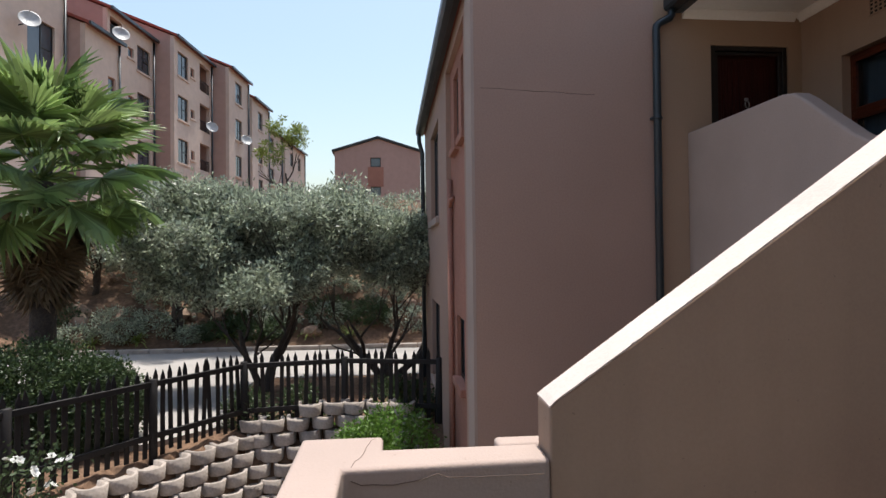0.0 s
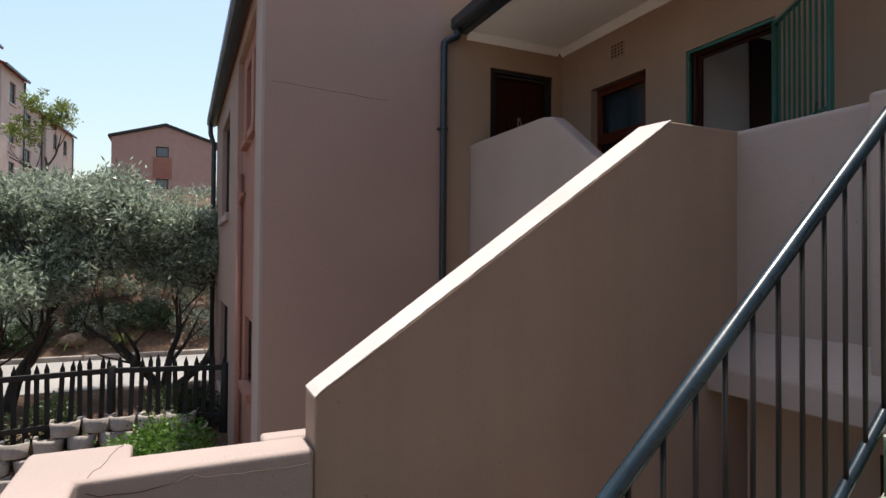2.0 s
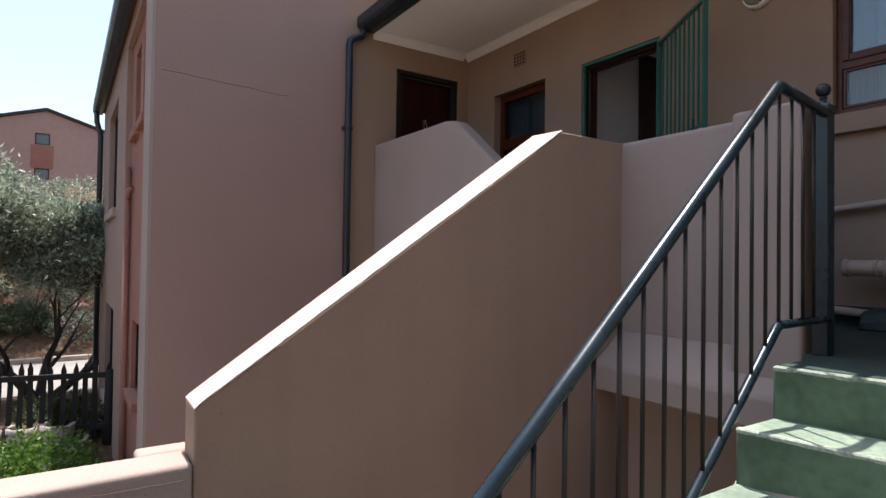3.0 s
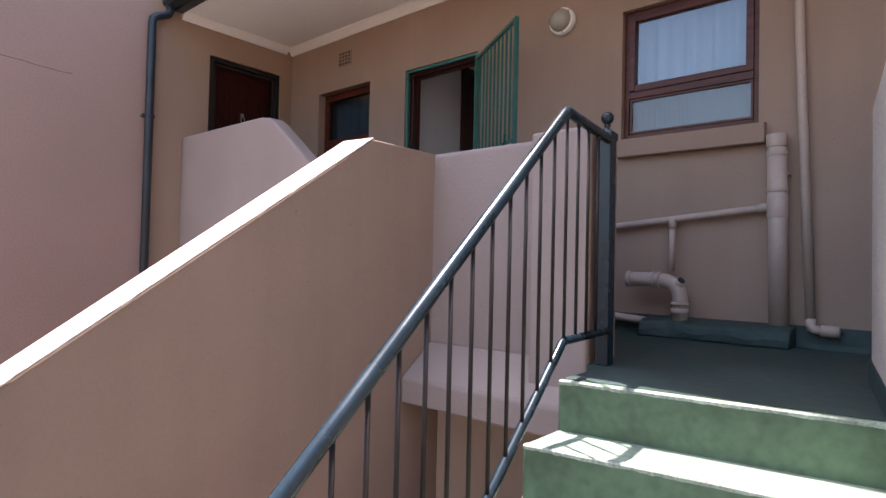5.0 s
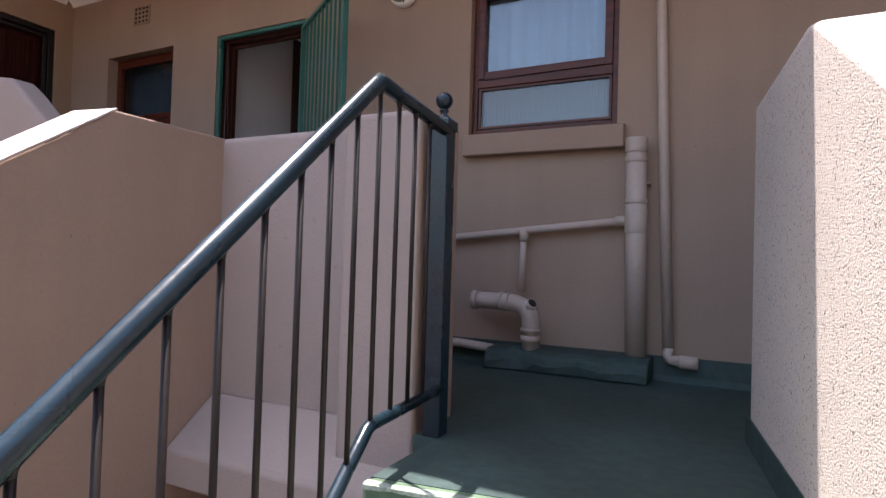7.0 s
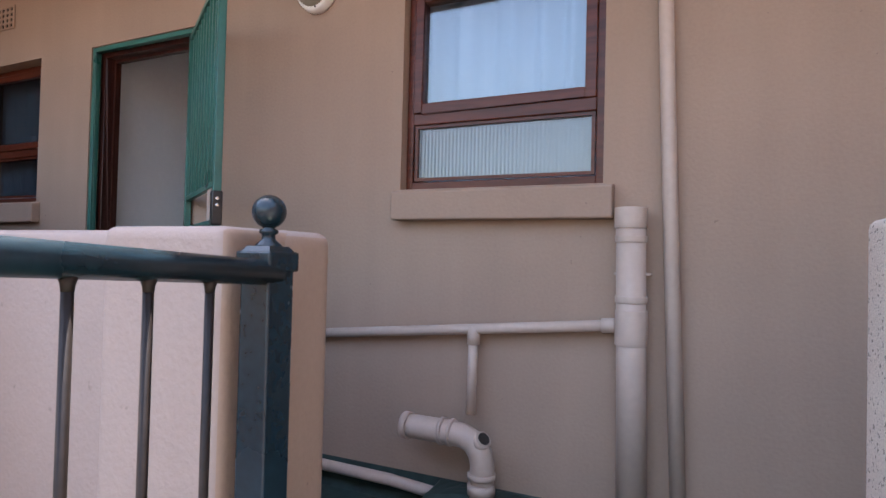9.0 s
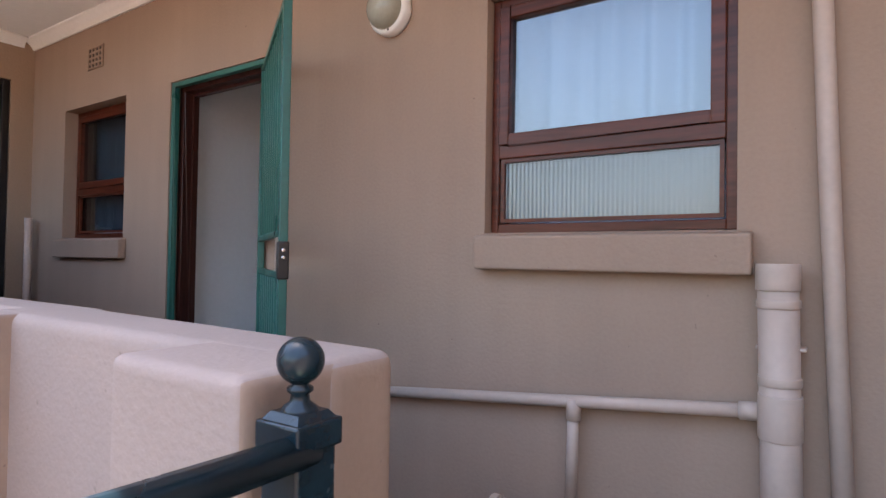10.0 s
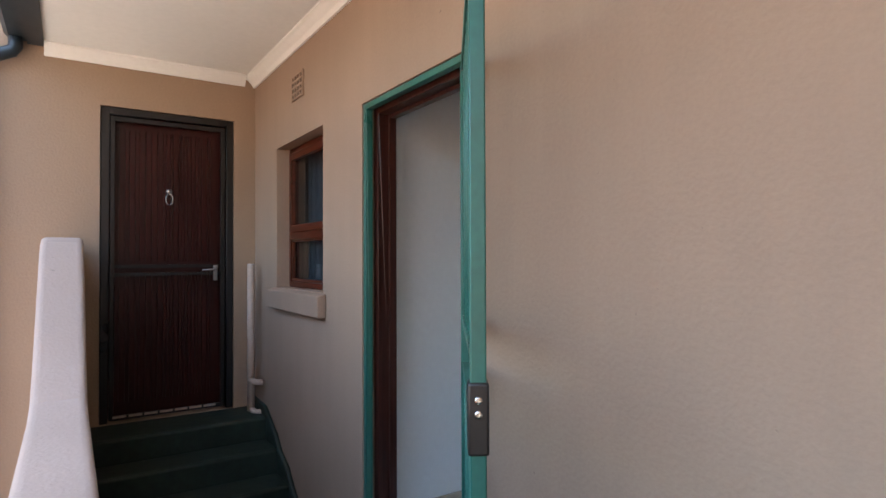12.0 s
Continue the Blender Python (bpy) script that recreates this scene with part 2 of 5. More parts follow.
def bevel(bm, w, segments=2, angle=0.6):
    bmesh.ops.remove_doubles(bm, verts=bm.verts, dist=1e-5)
    bmesh.ops.recalc_face_normals(bm, faces=bm.faces)
    edges = [e for e in bm.edges if len(e.link_faces) == 2 and e.calc_face_angle(0) > angle]
    made = bmesh.ops.bevel(bm, geom=edges, offset=w, segments=segments, profile=0.6, affect="EDGES", clamp_overlap=True)
    for f in made["faces"]:
        f.smooth = True
    return bm


def link(name, bm, material):
    me = bpy.data.meshes.new(name)
    bmesh.ops.recalc_face_normals(bm, faces=bm.faces)
    bm.to_mesh(me)
    bm.free()
    me.materials.append(material)
    return new(name, me)


def part(name, bm, material, parent, label=""):
    ob = link(name, bm, material)
    ob.parent = parent
    ob.matrix_parent_inverse = parent.matrix_basis.inverted() if parent.parent is None else Matrix()
    return tagged(ob, label)


def piece(name, mesh, parent, m):
    """A further object on a mesh that pieces share."""
    ob = new(name, mesh)
    ob.parent = parent
    ob.matrix_basis = m
    return ob


def thing(name, label, category, group="", kind="", at=(0, 0, 0)):
    ob = new(name)
    ob.location = at
    return tagged(ob, label, category, group, kind)


def structure(name, bm, material, label, category="wall"):
    return tagged(link(name, bm, material), label, category, "", "structure")


def pierced(bm, u0, u1, v0, v1, a, b, holes, axis="y"):
    """A wall slab from a to b across the axis, with holes (u0, u1, v0, v1) right through it."""
    us = sorted({u0, u1, *[h[0] for h in holes], *[h[1] for h in holes]})
    vs = sorted({v0, v1, *[h[2] for h in holes], *[h[3] for h in holes]})

    def solid(i, j):
        if not (0 <= i < len(us) - 1 and 0 <= j < len(vs) - 1):
            return False
        u, v = (us[i] + us[i + 1]) / 2, (vs[j] + vs[j + 1]) / 2
        return not any(h[0] < u < h[1] and h[2] < v < h[3] for h in holes)

    def at(u, v, w):
        return bm.verts.new({"x": (w, u, v), "y": (u, w, v)}[axis])
    for i in range(len(us) - 1):
        for j in range(len(vs) - 1):
            if not solid(i, j):
                continue
            p, q, r, s = us[i], us[i + 1], vs[j], vs[j + 1]
            for w in (a, b):
                bm.faces.new([at(p, r, w), at(q, r, w), at(q, s, w), at(p, s, w)])
            for di, dj, e in ((-1, 0, ((p, r), (p, s))), (1, 0, ((q, r), (q, s))), (0, -1, ((p, r), (q, r))), (0, 1, ((p, s), (q, s)))):
                if not solid(i + di, j + dj):
                    bm.faces.new([at(*e[0], a), at(*e[1], a), at(*e[1], b), at(*e[0], b)])
    bmesh.ops.remove_doubles(bm, verts=bm.verts, dist=1e-5)
    return bm


def ring(bm, x0, x1, z0, z1, y0, y1, w, wb=None):
    """A frame of four bars in an upright opening that faces y."""
    wb = wb or w
    box(bm, x0, x0 + w, y0, y1, z0, z1)
    box(bm, x1 - w, x1, y0, y1, z0, z1)
    box(bm, x0 + w, x1 - w, y0, y1, z1 - w, z1)
    box(bm, x0 + w, x1 - w, y0, y1, z0, z0 + wb)
    return bm


# ---- the stair house: walls, slabs, steps ----
UP = 2.882         # soffit above the upper landing, which lies at height 0
LOW = -1.14        # the half landing
END_X = -4.60      # end wall with the dark door
BIG = (-0.575, 0.30, 1.342, 2.257)
SMALL = (-4.07, -3.235, 1.347, 2.268)
DOOR = (-2.735, -1.865, 0.20, 2.268)
DARK = (-0.996, -0.152, 0.455, 2.545)

structure("wall_north", pierced(bmesh.new(), END_X - 0.22, 2.4, -3.2, 3.0, 0.0, 0.22, [BIG, SMALL, DOOR, (-1.15, -0.35, -2.9, -0.9)]), PLASTER, "beige plastered wall with weathered paint behind the stair landing")
structure("wall_end", pierced(bmesh.new(), -1.605, 0.0, -4.6, 4.1, END_X - 0.22, END_X, [DARK], "x"), END_TAN, "tan plastered end wall round the dark door")
structure("wall_west", prism(bmesh.new(), [(-3.46, -4.6), (-1.6055, -4.6), (-1.6055, 4.05), (-3.46, 3.36)], END_X - 0.22, END_X, "x"), PINK, "pinkish plastered end wall with a fine crack")

# right-hand stair wall, slightly splayed, its top falling with the steps
def east_x(y):
    return 0.926 + 0.125 * (-0.97 - y)


bm = bmesh.new()
top = [(-0.97, 1.125), (-1.63, 1.14), (-1.70, 1.12), (-3.70, -0.13), (-3.78, -0.375), (-4.8, -0.375)]
L = [[bm.verts.new(p) for p in ((east_x(y), y, z), (east_x(y) + 0.2, y, z), (east_x(y) + 0.2, y, -4.2), (east_x(y), y, -4.2))] for y, z in top]
for a, b in zip(L, L[1:]):
    for k in range(4):
        bm.faces.new((a[k], a[(k + 1) % 4], b[(k + 1) % 4], b[k]))
bm.faces.new(L[0])
bm.faces.new(L[-1][::-1])
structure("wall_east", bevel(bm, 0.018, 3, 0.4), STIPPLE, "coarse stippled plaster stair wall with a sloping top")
structure("parapet_east", bevel(box(bmesh.new(), 1.128, 2.399, -1.09, -0.98, -0.34, 1.1), 0.012, 2), COPING, "plastered parapet beyond the stair wall")
structure("wall_passage_end", box(bmesh.new(), 2.4, 2.6, -1.3, 0.0, -4.2, 3.0), PLASTER, "plain plastered wall closing the passage")

# parapet along the walkway, rising to the dark door
bm = prism(bmesh.new(), [(-1.14, -0.36), (-1.14, 1.085), (-2.22, 1.085), (-2.36, 1.105), (-2.50, 1.185), (-2.95, 1.54), (-3.05, 1.605), (-3.18, 1.628), (END_X, 1.634), (END_X, -0.36)], -1.262, -1.112, "y")
structure("parapet_upper", bevel(bm, 0.024, 4, 0.5), COPING, "beige plastered parapet rising beside the upper steps")
bm = prism(bmesh.new(), [(-0.066, -1.345), (-0.066, -1.185), (-0.6, -1.158), (-1.32, -1.134), (-1.32, -1.345)], -0.36, 1.0885, "z")
end = structure("parapet_landing", bevel(bm, 0.034, 5, 0.5), COPING, "beige plastered parapet with a chipped rounded top")
# faces turned to +x get the darker wall plaster colour
end.data.materials.append(PLASTER)
for face in end.data.polygons:
    face.material_index = 1 if face.normal.x > 0.75 else 0
bm = prism(bmesh.new(), [(-0.071, -0.36), (-0.071, 1.087), (-0.385, 1.087), (-0.385, -0.36)], -1.49, -1.25, "y")
end = structure("parapet_pier", bevel(bm, 0.024, 4, 0.5), COPING, "plastered pier at the parapet's end behind the rail post")
# same darker colour on the pier's +x face
end.data.materials.append(PLASTER)
for face in end.data.polygons:
    face.material_index = 1 if face.normal.x > 0.75 else 0

# sloping side wall of the lower flight
bm = bmesh.new()
outer = [(-1.2625, -4.2), (-1.2625, 1.086), (-1.885, 1.084), (-3.67, -0.165), (-3.695, -0.185), (-3.695, -4.2)]
inside = [(-1.2625, -4.2), (-1.2625, 1.087), (-1.84, 1.088), (-3.67, -0.168), (-3.695, -0.19), (-3.695, -4.2)]
o, n = ([bm.verts.new((x, y, z)) for y, z in side] for x, side in ((-1.325, outer), (-1.14, inside)))
bm.faces.new(o)
bm.faces.new(n[::-1])
for k in range(6):
    bm.faces.new((o[k], n[k], n[(k + 1) % 6], o[(k + 1) % 6]))
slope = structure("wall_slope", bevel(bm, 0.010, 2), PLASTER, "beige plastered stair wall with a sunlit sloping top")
# upward faces take the paler coping colour
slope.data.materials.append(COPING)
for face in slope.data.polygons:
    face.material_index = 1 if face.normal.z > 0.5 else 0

# thin added sheet on the slope, its sunlit white painted in; inner edge chipped
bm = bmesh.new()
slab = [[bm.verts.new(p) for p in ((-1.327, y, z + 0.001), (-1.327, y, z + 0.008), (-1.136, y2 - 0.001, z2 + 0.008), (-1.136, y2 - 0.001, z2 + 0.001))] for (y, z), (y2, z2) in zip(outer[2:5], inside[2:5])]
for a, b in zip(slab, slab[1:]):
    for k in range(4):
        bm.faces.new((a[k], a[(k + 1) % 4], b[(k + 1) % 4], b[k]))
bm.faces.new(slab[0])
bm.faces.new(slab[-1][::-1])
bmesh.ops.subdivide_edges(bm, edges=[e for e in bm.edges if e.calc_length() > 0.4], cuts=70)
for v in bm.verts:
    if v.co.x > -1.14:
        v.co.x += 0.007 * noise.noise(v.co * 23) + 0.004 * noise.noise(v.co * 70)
structure("coping_slope", bm, SUNLIT_TOP, "thin pale sheet with a chipped edge, coloured as the stair wall's sunlit top", "coping")

# low parapet round the half landing
bm = prism(bmesh.new(), [(-1.125, -3.697), (-1.315, -3.697), (-1.315, -4.335), (-1.485, -4.335), (-1.485, -4.68), (1.5, -4.68), (1.5, -4.48), (-1.11, -4.48)], -4.2, -0.378, "z")
structure("parapet_low", bevel(bm, 0.024, 4, 0.5), COPING, "low cream-topped parapet with cracked plaster")
bm = box(bmesh.new(), -1.43, -1.317, -3.865, -3.62, -4.2, -0.380)
structure("parapet_stub", bevel(bm, 0.024, 4, 0.5), COPING, "short plastered pier against the low parapet")

# floors
bm = box(bmesh.new(), END_X, 2.399, -0.9, 0.0, -0.34, 0.0)
box(bm, END_X, 0.98, -1.1115, -0.9, -0.34, 0.0)
prism(bm, [(-1.139, -1.137), (-0.6, -1.157), (-0.0655, -1.184), (-0.0655, -1.112), (-1.139, -1.112)], -0.34, 0.0, "z")
box(bm, -0.0655, 1.06, -1.49, -1.112, -0.34, 0.0)
prism(bm, [(0.022, -1.868), (1.06, -1.722), (1.06, -1.4905), (0.022, -1.4905)], -0.34, 0.002, "z")
structure("floor_upper", bm, GREEN_FLOOR, "green painted concrete landing with scuffs", "floor")
bm = prism(bmesh.new(), [(-1.346, -0.34), (-1.346, -0.02), (-1.365, -0.03), (-1.57, -0.19), (-1.585, -0.21), (-1.585, -0.34)], -1.139, -0.052, "x")
structure("slab_ledge", bevel(bm, 0.01, 2), COPING, "chipped plaster slab edge below the parapet", "ledge")
structure("floor_half_landing", box(bmesh.new(), -1.139, 1.45, -4.48, -3.125, LOW - 0.2, LOW), GREEN_FLOOR, "green painted half landing", "floor")

stair = thing("staircase", "green painted concrete steps with worn lit edges", "stairs", kind="structure")
RISE, GOING = 0.19, 0.245


def skew(x, y):
    """The steps' edges run slightly out of square to the stair wall."""
    return y + 0.142 * (x - 0.02)


for i in range(6):
    y = -1.91 - GOING * i
    z = -RISE * i
    xe, back = east_x(y) + 0.03, GOING + 0.02 if i else 0.06
    bm = prism(bmesh.new(), [(0.02, y), (xe, skew(xe, y)), (xe, skew(xe, y) + back), (0.02, y + back)], z - RISE - 0.02, z, "z")
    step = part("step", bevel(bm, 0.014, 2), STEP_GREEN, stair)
    # treads below the top step get the sunlit, worn colour by facing
    step.data.materials.append(LIT_WORN_TREAD)
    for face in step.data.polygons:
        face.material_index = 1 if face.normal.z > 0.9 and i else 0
    # ragged pale strip on the nose: wear with a painted sun highlight
    edge, cells = bmesh.new(), 60
    rows = []
    for k in range(cells + 1):
        x = 0.024 + (east_x(y) - 0.034) * k / cells
        w = 0.007 + 0.009 * noise.noise((x * 14, i * 3.0, 0)) + 0.006 * noise.noise((x * 45, i, 2.0))
        yk = skew(x, y)
        rows.append([edge.verts.new(q) for q in ((x, yk - 0.002, z - 0.010 - w * 0.6), (x, yk - 0.0015, z - 0.004), (x, yk + 0.004, z + 0.0015), (x, yk + 0.012 + w, z + 0.0012))])
    for a, b in zip(rows, rows[1:]):
        for k in range(3):
            edge.faces.new((a[k], a[k + 1], b[k + 1], b[k]))
    part("worn_edge", edge, LIT_WORN_EDGE, step, "pale step edge, its wear and sun highlight in one colour")
bm = prism(bmesh.new(), [(-1.91, -0.20), (-1.585, -0.341), (-1.4, -0.8), (-3.12, -1.6), (-3.14, -1.15)], 0.015, 1.02, "x")
part("waist_slab", bm, COPING, stair)
upper = thing("upper_steps", "dark green painted steps up to the dark door", "stairs", kind="structure")
for x, z in ((-3.72, 0.152), (-3.965, 0.305), (-4.21, 0.455)):
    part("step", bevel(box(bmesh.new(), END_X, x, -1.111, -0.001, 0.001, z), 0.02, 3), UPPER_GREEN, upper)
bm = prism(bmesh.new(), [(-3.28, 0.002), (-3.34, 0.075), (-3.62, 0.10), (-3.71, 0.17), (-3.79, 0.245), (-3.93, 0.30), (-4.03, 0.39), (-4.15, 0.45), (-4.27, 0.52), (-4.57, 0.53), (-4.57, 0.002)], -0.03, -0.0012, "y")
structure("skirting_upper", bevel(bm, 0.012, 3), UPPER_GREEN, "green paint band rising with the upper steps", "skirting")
lower = thing("lower_steps", "plain concrete steps down into the stair well", "stairs", kind="structure")
for i in range(9):
    y = -3.125 + GOING * i
    part("step", box(bmesh.new(), -1.139, 0.014, y, y + GOING + 0.01, LOW - RISE * (i + 2), LOW - RISE * (i + 1)), COPING, lower)
structure("floor_lower", box(bmesh.new(), END_X, 1.3, -1.2, 0.0, -3.2, -2.88), COPING, "concrete floor under the landing", "floor")
bm = prism(bmesh.new(), [(0.0, 0.0), (0.0, 0.12), (-0.006, 0.125), (-0.02, 0.03), (-0.035, 0.0)], -3.4, 2.39, "x")
structure("skirting_green", bm, GREEN_FLOOR, "green paint band along the foot of the wall", "skirting")
bm = bmesh.new()
vs = [[bm.verts.new(p) for p in ((x - 0.007, y, 0.001), (x - 0.002, y, 0.085), (x + 0.02, y, 0.085), (x + 0.02, y, 0.001))] for x, y in ((east_x(-0.95) - 0.004, -0.95), (east_x(-1.84), -1.84))]
for a, b in zip(vs, vs[1:]):
    for k in range(4):
        bm.faces.new((a[k], a[(k + 1) % 4], b[(k + 1) % 4], b[k]))
bm.faces.new(vs[0][::-1])
bm.faces.new(vs[1])
structure("skirting_east", bm, GREEN_FLOOR, "green paint band along the stair wall", "skirting")
bm = bmesh.new()
vs = []
for k in range(61):
    y = -1.841 - 1.28 * k / 60
    top = min(0.10, 0.13 - RISE * max(0.0, -1.85 - y) / GOING + 0.025 * noise.noise((y * 6, 0.3, 0)) + 0.012 * noise.noise((y * 21, 1.3, 0)))
    x = east_x(y)
    vs.append([bm.verts.new(q) for q in ((x - 0.004, y, top - 0.55), (x - 0.004, y, top - 0.003), (x + 0.004, y, top), (x + 0.004, y, top - 0.55))])
for a, b in zip(vs, vs[1:]):
    for k in range(4):
        bm.faces.new((a[k], a[(k + 1) % 4], b[(k + 1) % 4], b[k]))
bm.faces.new(vs[0][::-1])
bm.faces.new(vs[-1])
structure("skirting_stair", bm, STEP_GREEN, "uneven green paint band falling with the steps", "skirting")

# soffit, cornice, eaves
structure("ceiling", box(bmesh.new(), END_X, 2.4, -1.30, 0.0, UP, UP + 0.03), WHITE, "white painted soffit boards", "ceiling")
bm = bmesh.new()
prism(bm, [(-0.001, UP - 0.075), (-0.015, UP - 0.075), (-0.03, UP - 0.05), (-0.06, UP - 0.022), (-0.075, UP - 0.012), (-0.075, UP - 0.001), (-0.001, UP - 0.001)], END_X + 0.001, 2.4, "x")
structure("cornice_north", bm, WHITE, "white moulded cornice", "cornice")
bm = prism(bmesh.new(), [(END_X + 0.001, UP - 0.075), (END_X + 0.015, UP - 0.075), (END_X + 0.03, UP - 0.05), (END_X + 0.06, UP - 0.022), (END_X + 0.075, UP - 0.012), (END_X + 0.075, UP - 0.001), (END_X + 0.001, UP - 0.001)], -1.30, -0.078, "y")
structure("cornice_west", bm, WHITE, "white moulded cornice", "cornice")
bm = prism(bmesh.new(), [(-1.38, UP + 0.031), (-1.38, UP + 0.10), (1.2, UP + 1.3), (1.2, UP + 1.2), (-1.30, UP + 0.031)], END_X + 0.002, 2.4, "x")
structure("roof", bm, PINK_PANEL, "red roof over the landing", "roof")

gutter = thing("gutter", "dark slate painted roof gutter with its downpipe", "gutter")
bm = prism(bmesh.new(), [(-1.385, UP - 0.005), (-1.385, UP + 0.115), (-1.40, UP + 0.115), (-1.40, UP + 0.03), (-1.42, UP + 0.01), (-1.47, UP + 0.01), (-1.49, UP + 0.03), (-1.49, UP + 0.12), (-1.50, UP + 0.12), (-1.50, UP + 0.02), (-1.475, UP - 0.005)], END_X + 0.012, 2.4, "x")
part("channel", bm, GUTTER, gutter)
bm = box(bmesh.new(), END_X + 0.012, 2.4, -1.384, -1.301, UP - 0.02, UP + 0.11)
part("fascia", bm, GUTTER, gutter)
px = END_X + 0.06
bm = tube(bmesh.new(), [(px, -1.44, UP + 0.0), (px, -1.44, UP - 0.06), (px, -1.455, UP - 0.09), (px, -1.57, UP - 0.15), (px, -1.60, UP - 0.18), (px, -1.605, UP - 0.23), (px, -1.605, -4.2)], 0.038, 14)
downpipe = part("downpipe", bm, GUTTER, gutter)
for z in (1.77, -0.6):
    part("pipe_clip", tube(bmesh.new(), [(px, -1.605, z - 0.015), (px, -1.605, z + 0.015)], 0.046, 14), GUTTER, downpipe)
    part("clip_ear", box(bmesh.new(), END_X, px, -1.66, -1.55, z - 0.012, z + 0.012), GUTTER, downpipe)


# ---- rail on the stair's open side ----
def rail_x(y):
    return 0.05 + 0.08 * max(0.0, -1.93 - y)


def rail_z(y):
    return 1.032 - 0.81 * max(0.0, -1.93 - y) - 0.05 * max(0.0, y + 1.93)


railing = thing("stair_railing", "dark blue-green painted steel stair railing with a ball-topped post", "railing", at=(0, -1.445, 0))
ys = [-1.45, -1.91, -1.93, -1.95] + [-2.02 - 0.1 * i for i in range(17)]
part("handrail", tube(bmesh.new(), [(rail_x(y) * (1 if y < -1.8 else 0.2), y, rail_z(y)) for y in ys], 0.021, 14), RAIL_STEEL, railing)
yb = [-1.45, -1.92, -1.94] + [-2.02 - 0.1 * i for i in range(17)]
part("bottom_rail", tube(bmesh.new(), [(rail_x(y) * (1 if y < -1.8 else 0.2), y, 0.155 - 0.81 * max(0, -1.93 - y)) for y in yb], 0.017, 12), RAIL_STEEL, railing)
for i in range(1, 19):
    y = -1.497 - 0.107 * i
    x = rail_x(y) if y < -1.9 else 0.012 + 0.04 * (-1.45 - y) / 0.48
    bm = tube(bmesh.new(), [(x, y, rail_z(y) - 0.012), (x, y, 0.16 - 0.81 * max(0, -1.93 - y))], 0.0068, 8)
    turned(bm, [(0.0069, -0.034), (0.0078, -0.026), (0.0115, -0.016)], (x, y, rail_z(y)), 8)
    part("baluster", bm, BAR_STEEL, railing)
P = (-0.006, -1.452)
bm = bevel(box(bmesh.new(), P[0] - 0.031, P[0] + 0.031, P[1] - 0.031, P[1] + 0.031, 0.001, 1.015), 0.004, 2)
post = part("post", bm, RAIL_STEEL, railing)
bm = bevel(box(bmesh.new(), P[0] - 0.037, P[0] + 0.037, P[1] - 0.037, P[1] + 0.037, 1.01, 1.044), 0.004, 2)
cap = [bm.verts.new((P[0] + sx * a, P[1] + sy * a, z)) for a, z in ((0.031, 1.044), (0.024, 1.053)) for sx, sy in ((-1, -1), (1, -1), (1, 1), (-1, 1))]
for k in range(4):
    bm.faces.new((cap[k], cap[(k + 1) % 4], cap[4 + (k + 1) % 4], cap[4 + k]))
bm.faces.new(cap[4:])
part("cap", bm, RAIL_STEEL, post)
prof = [(0.024, 1.05), (0.022, 1.056), (0.012, 1.064), (0.011, 1.072), (0.016, 1.076), (0.016, 1.08), (0.010, 1.084)]
prof += [(0.029 * math.sin(a), 1.112 - 0.029 * math.cos(a)) for a in [0.38 + (math.pi - 0.42) * k / 13 for k in range(14)]]
part("ball_finial", turned(bmesh.new(), prof, (P[0], P[1], 0)), RAIL_STEEL, post)


# ---- windows and doors of the landing ----
def timber_window(name, label, x0, x1, z0, z1, split, depth, top_pane, low_pane, ribs=0):
    """A hardwood window: outer frame, an opening sash above and a fixed light below."""
    w = thing(name, label, "window", kind="structure")
    y = depth
    fr = bevel(ring(bmesh.new(), x0 + 0.003, x1 - 0.003, z0 + 0.003, z1 - 0.003, y, y + 0.09, 0.033), 0.003, 1)
    part("window_frame", fr, MERANTI, w)
    part("transom", bevel(box(bmesh.new(), x0 + 0.0365, x1 - 0.0365, y - 0.004, y + 0.085, split - 0.028, split + 0.028), 0.004, 2), MERANTI, w)
    sash = part("sash", bevel(ring(bmesh.new(), x0 + 0.036, x1 - 0.036, split + 0.022, z1 - 0.036, y - 0.012, y + 0.045, 0.045), 0.005, 2), MERANTI, w)
    part("pane", box(bmesh.new(), x0 + 0.078, x1 - 0.078, y + 0.012, y + 0.016, split + 0.064, z1 - 0.078), top_pane, sash).visible_shadow = False
    bead = ring(bmesh.new(), x0 + 0.042, x1 - 0.042, z0 + 0.042, split - 0.0285, y + 0.006, y + 0.02, 0.014)
    part("bead", bead, MERANTI, w)
    bm = bmesh.new()
    a, b, lo, hi = x0 + 0.045, x1 - 0.045, z0 + 0.045, split - 0.03
    if ribs:
        n = ribs * 4
        rows = [[bm.verts.new((a + (b - a) * i / n, y + 0.0225 + 0.0010 * math.cos(math.pi * i / 2), v)) for i in range(n + 1)] for v in (lo, hi)]
        for i in range(n):
            bm.faces.new((rows[0][i], rows[0][i + 1], rows[1][i + 1], rows[1][i])).smooth = True
    else:
        box(bm, a, b, y + 0.028, y + 0.032, lo, hi)
    part("pane", bm, low_pane, w, "ribbed obscure glass" if ribs else "").visible_shadow = False
    return w


timber_window("window_1", "red-brown hardwood window with ribbed lower glass, curtained", *BIG, 1.66, 0.045, PANE, RIBBED, 46)
timber_window("window_2", "small red-brown hardwood window beside the doors", *SMALL, 1.688, 0.085, DARK_PANE, DARK_PANE)


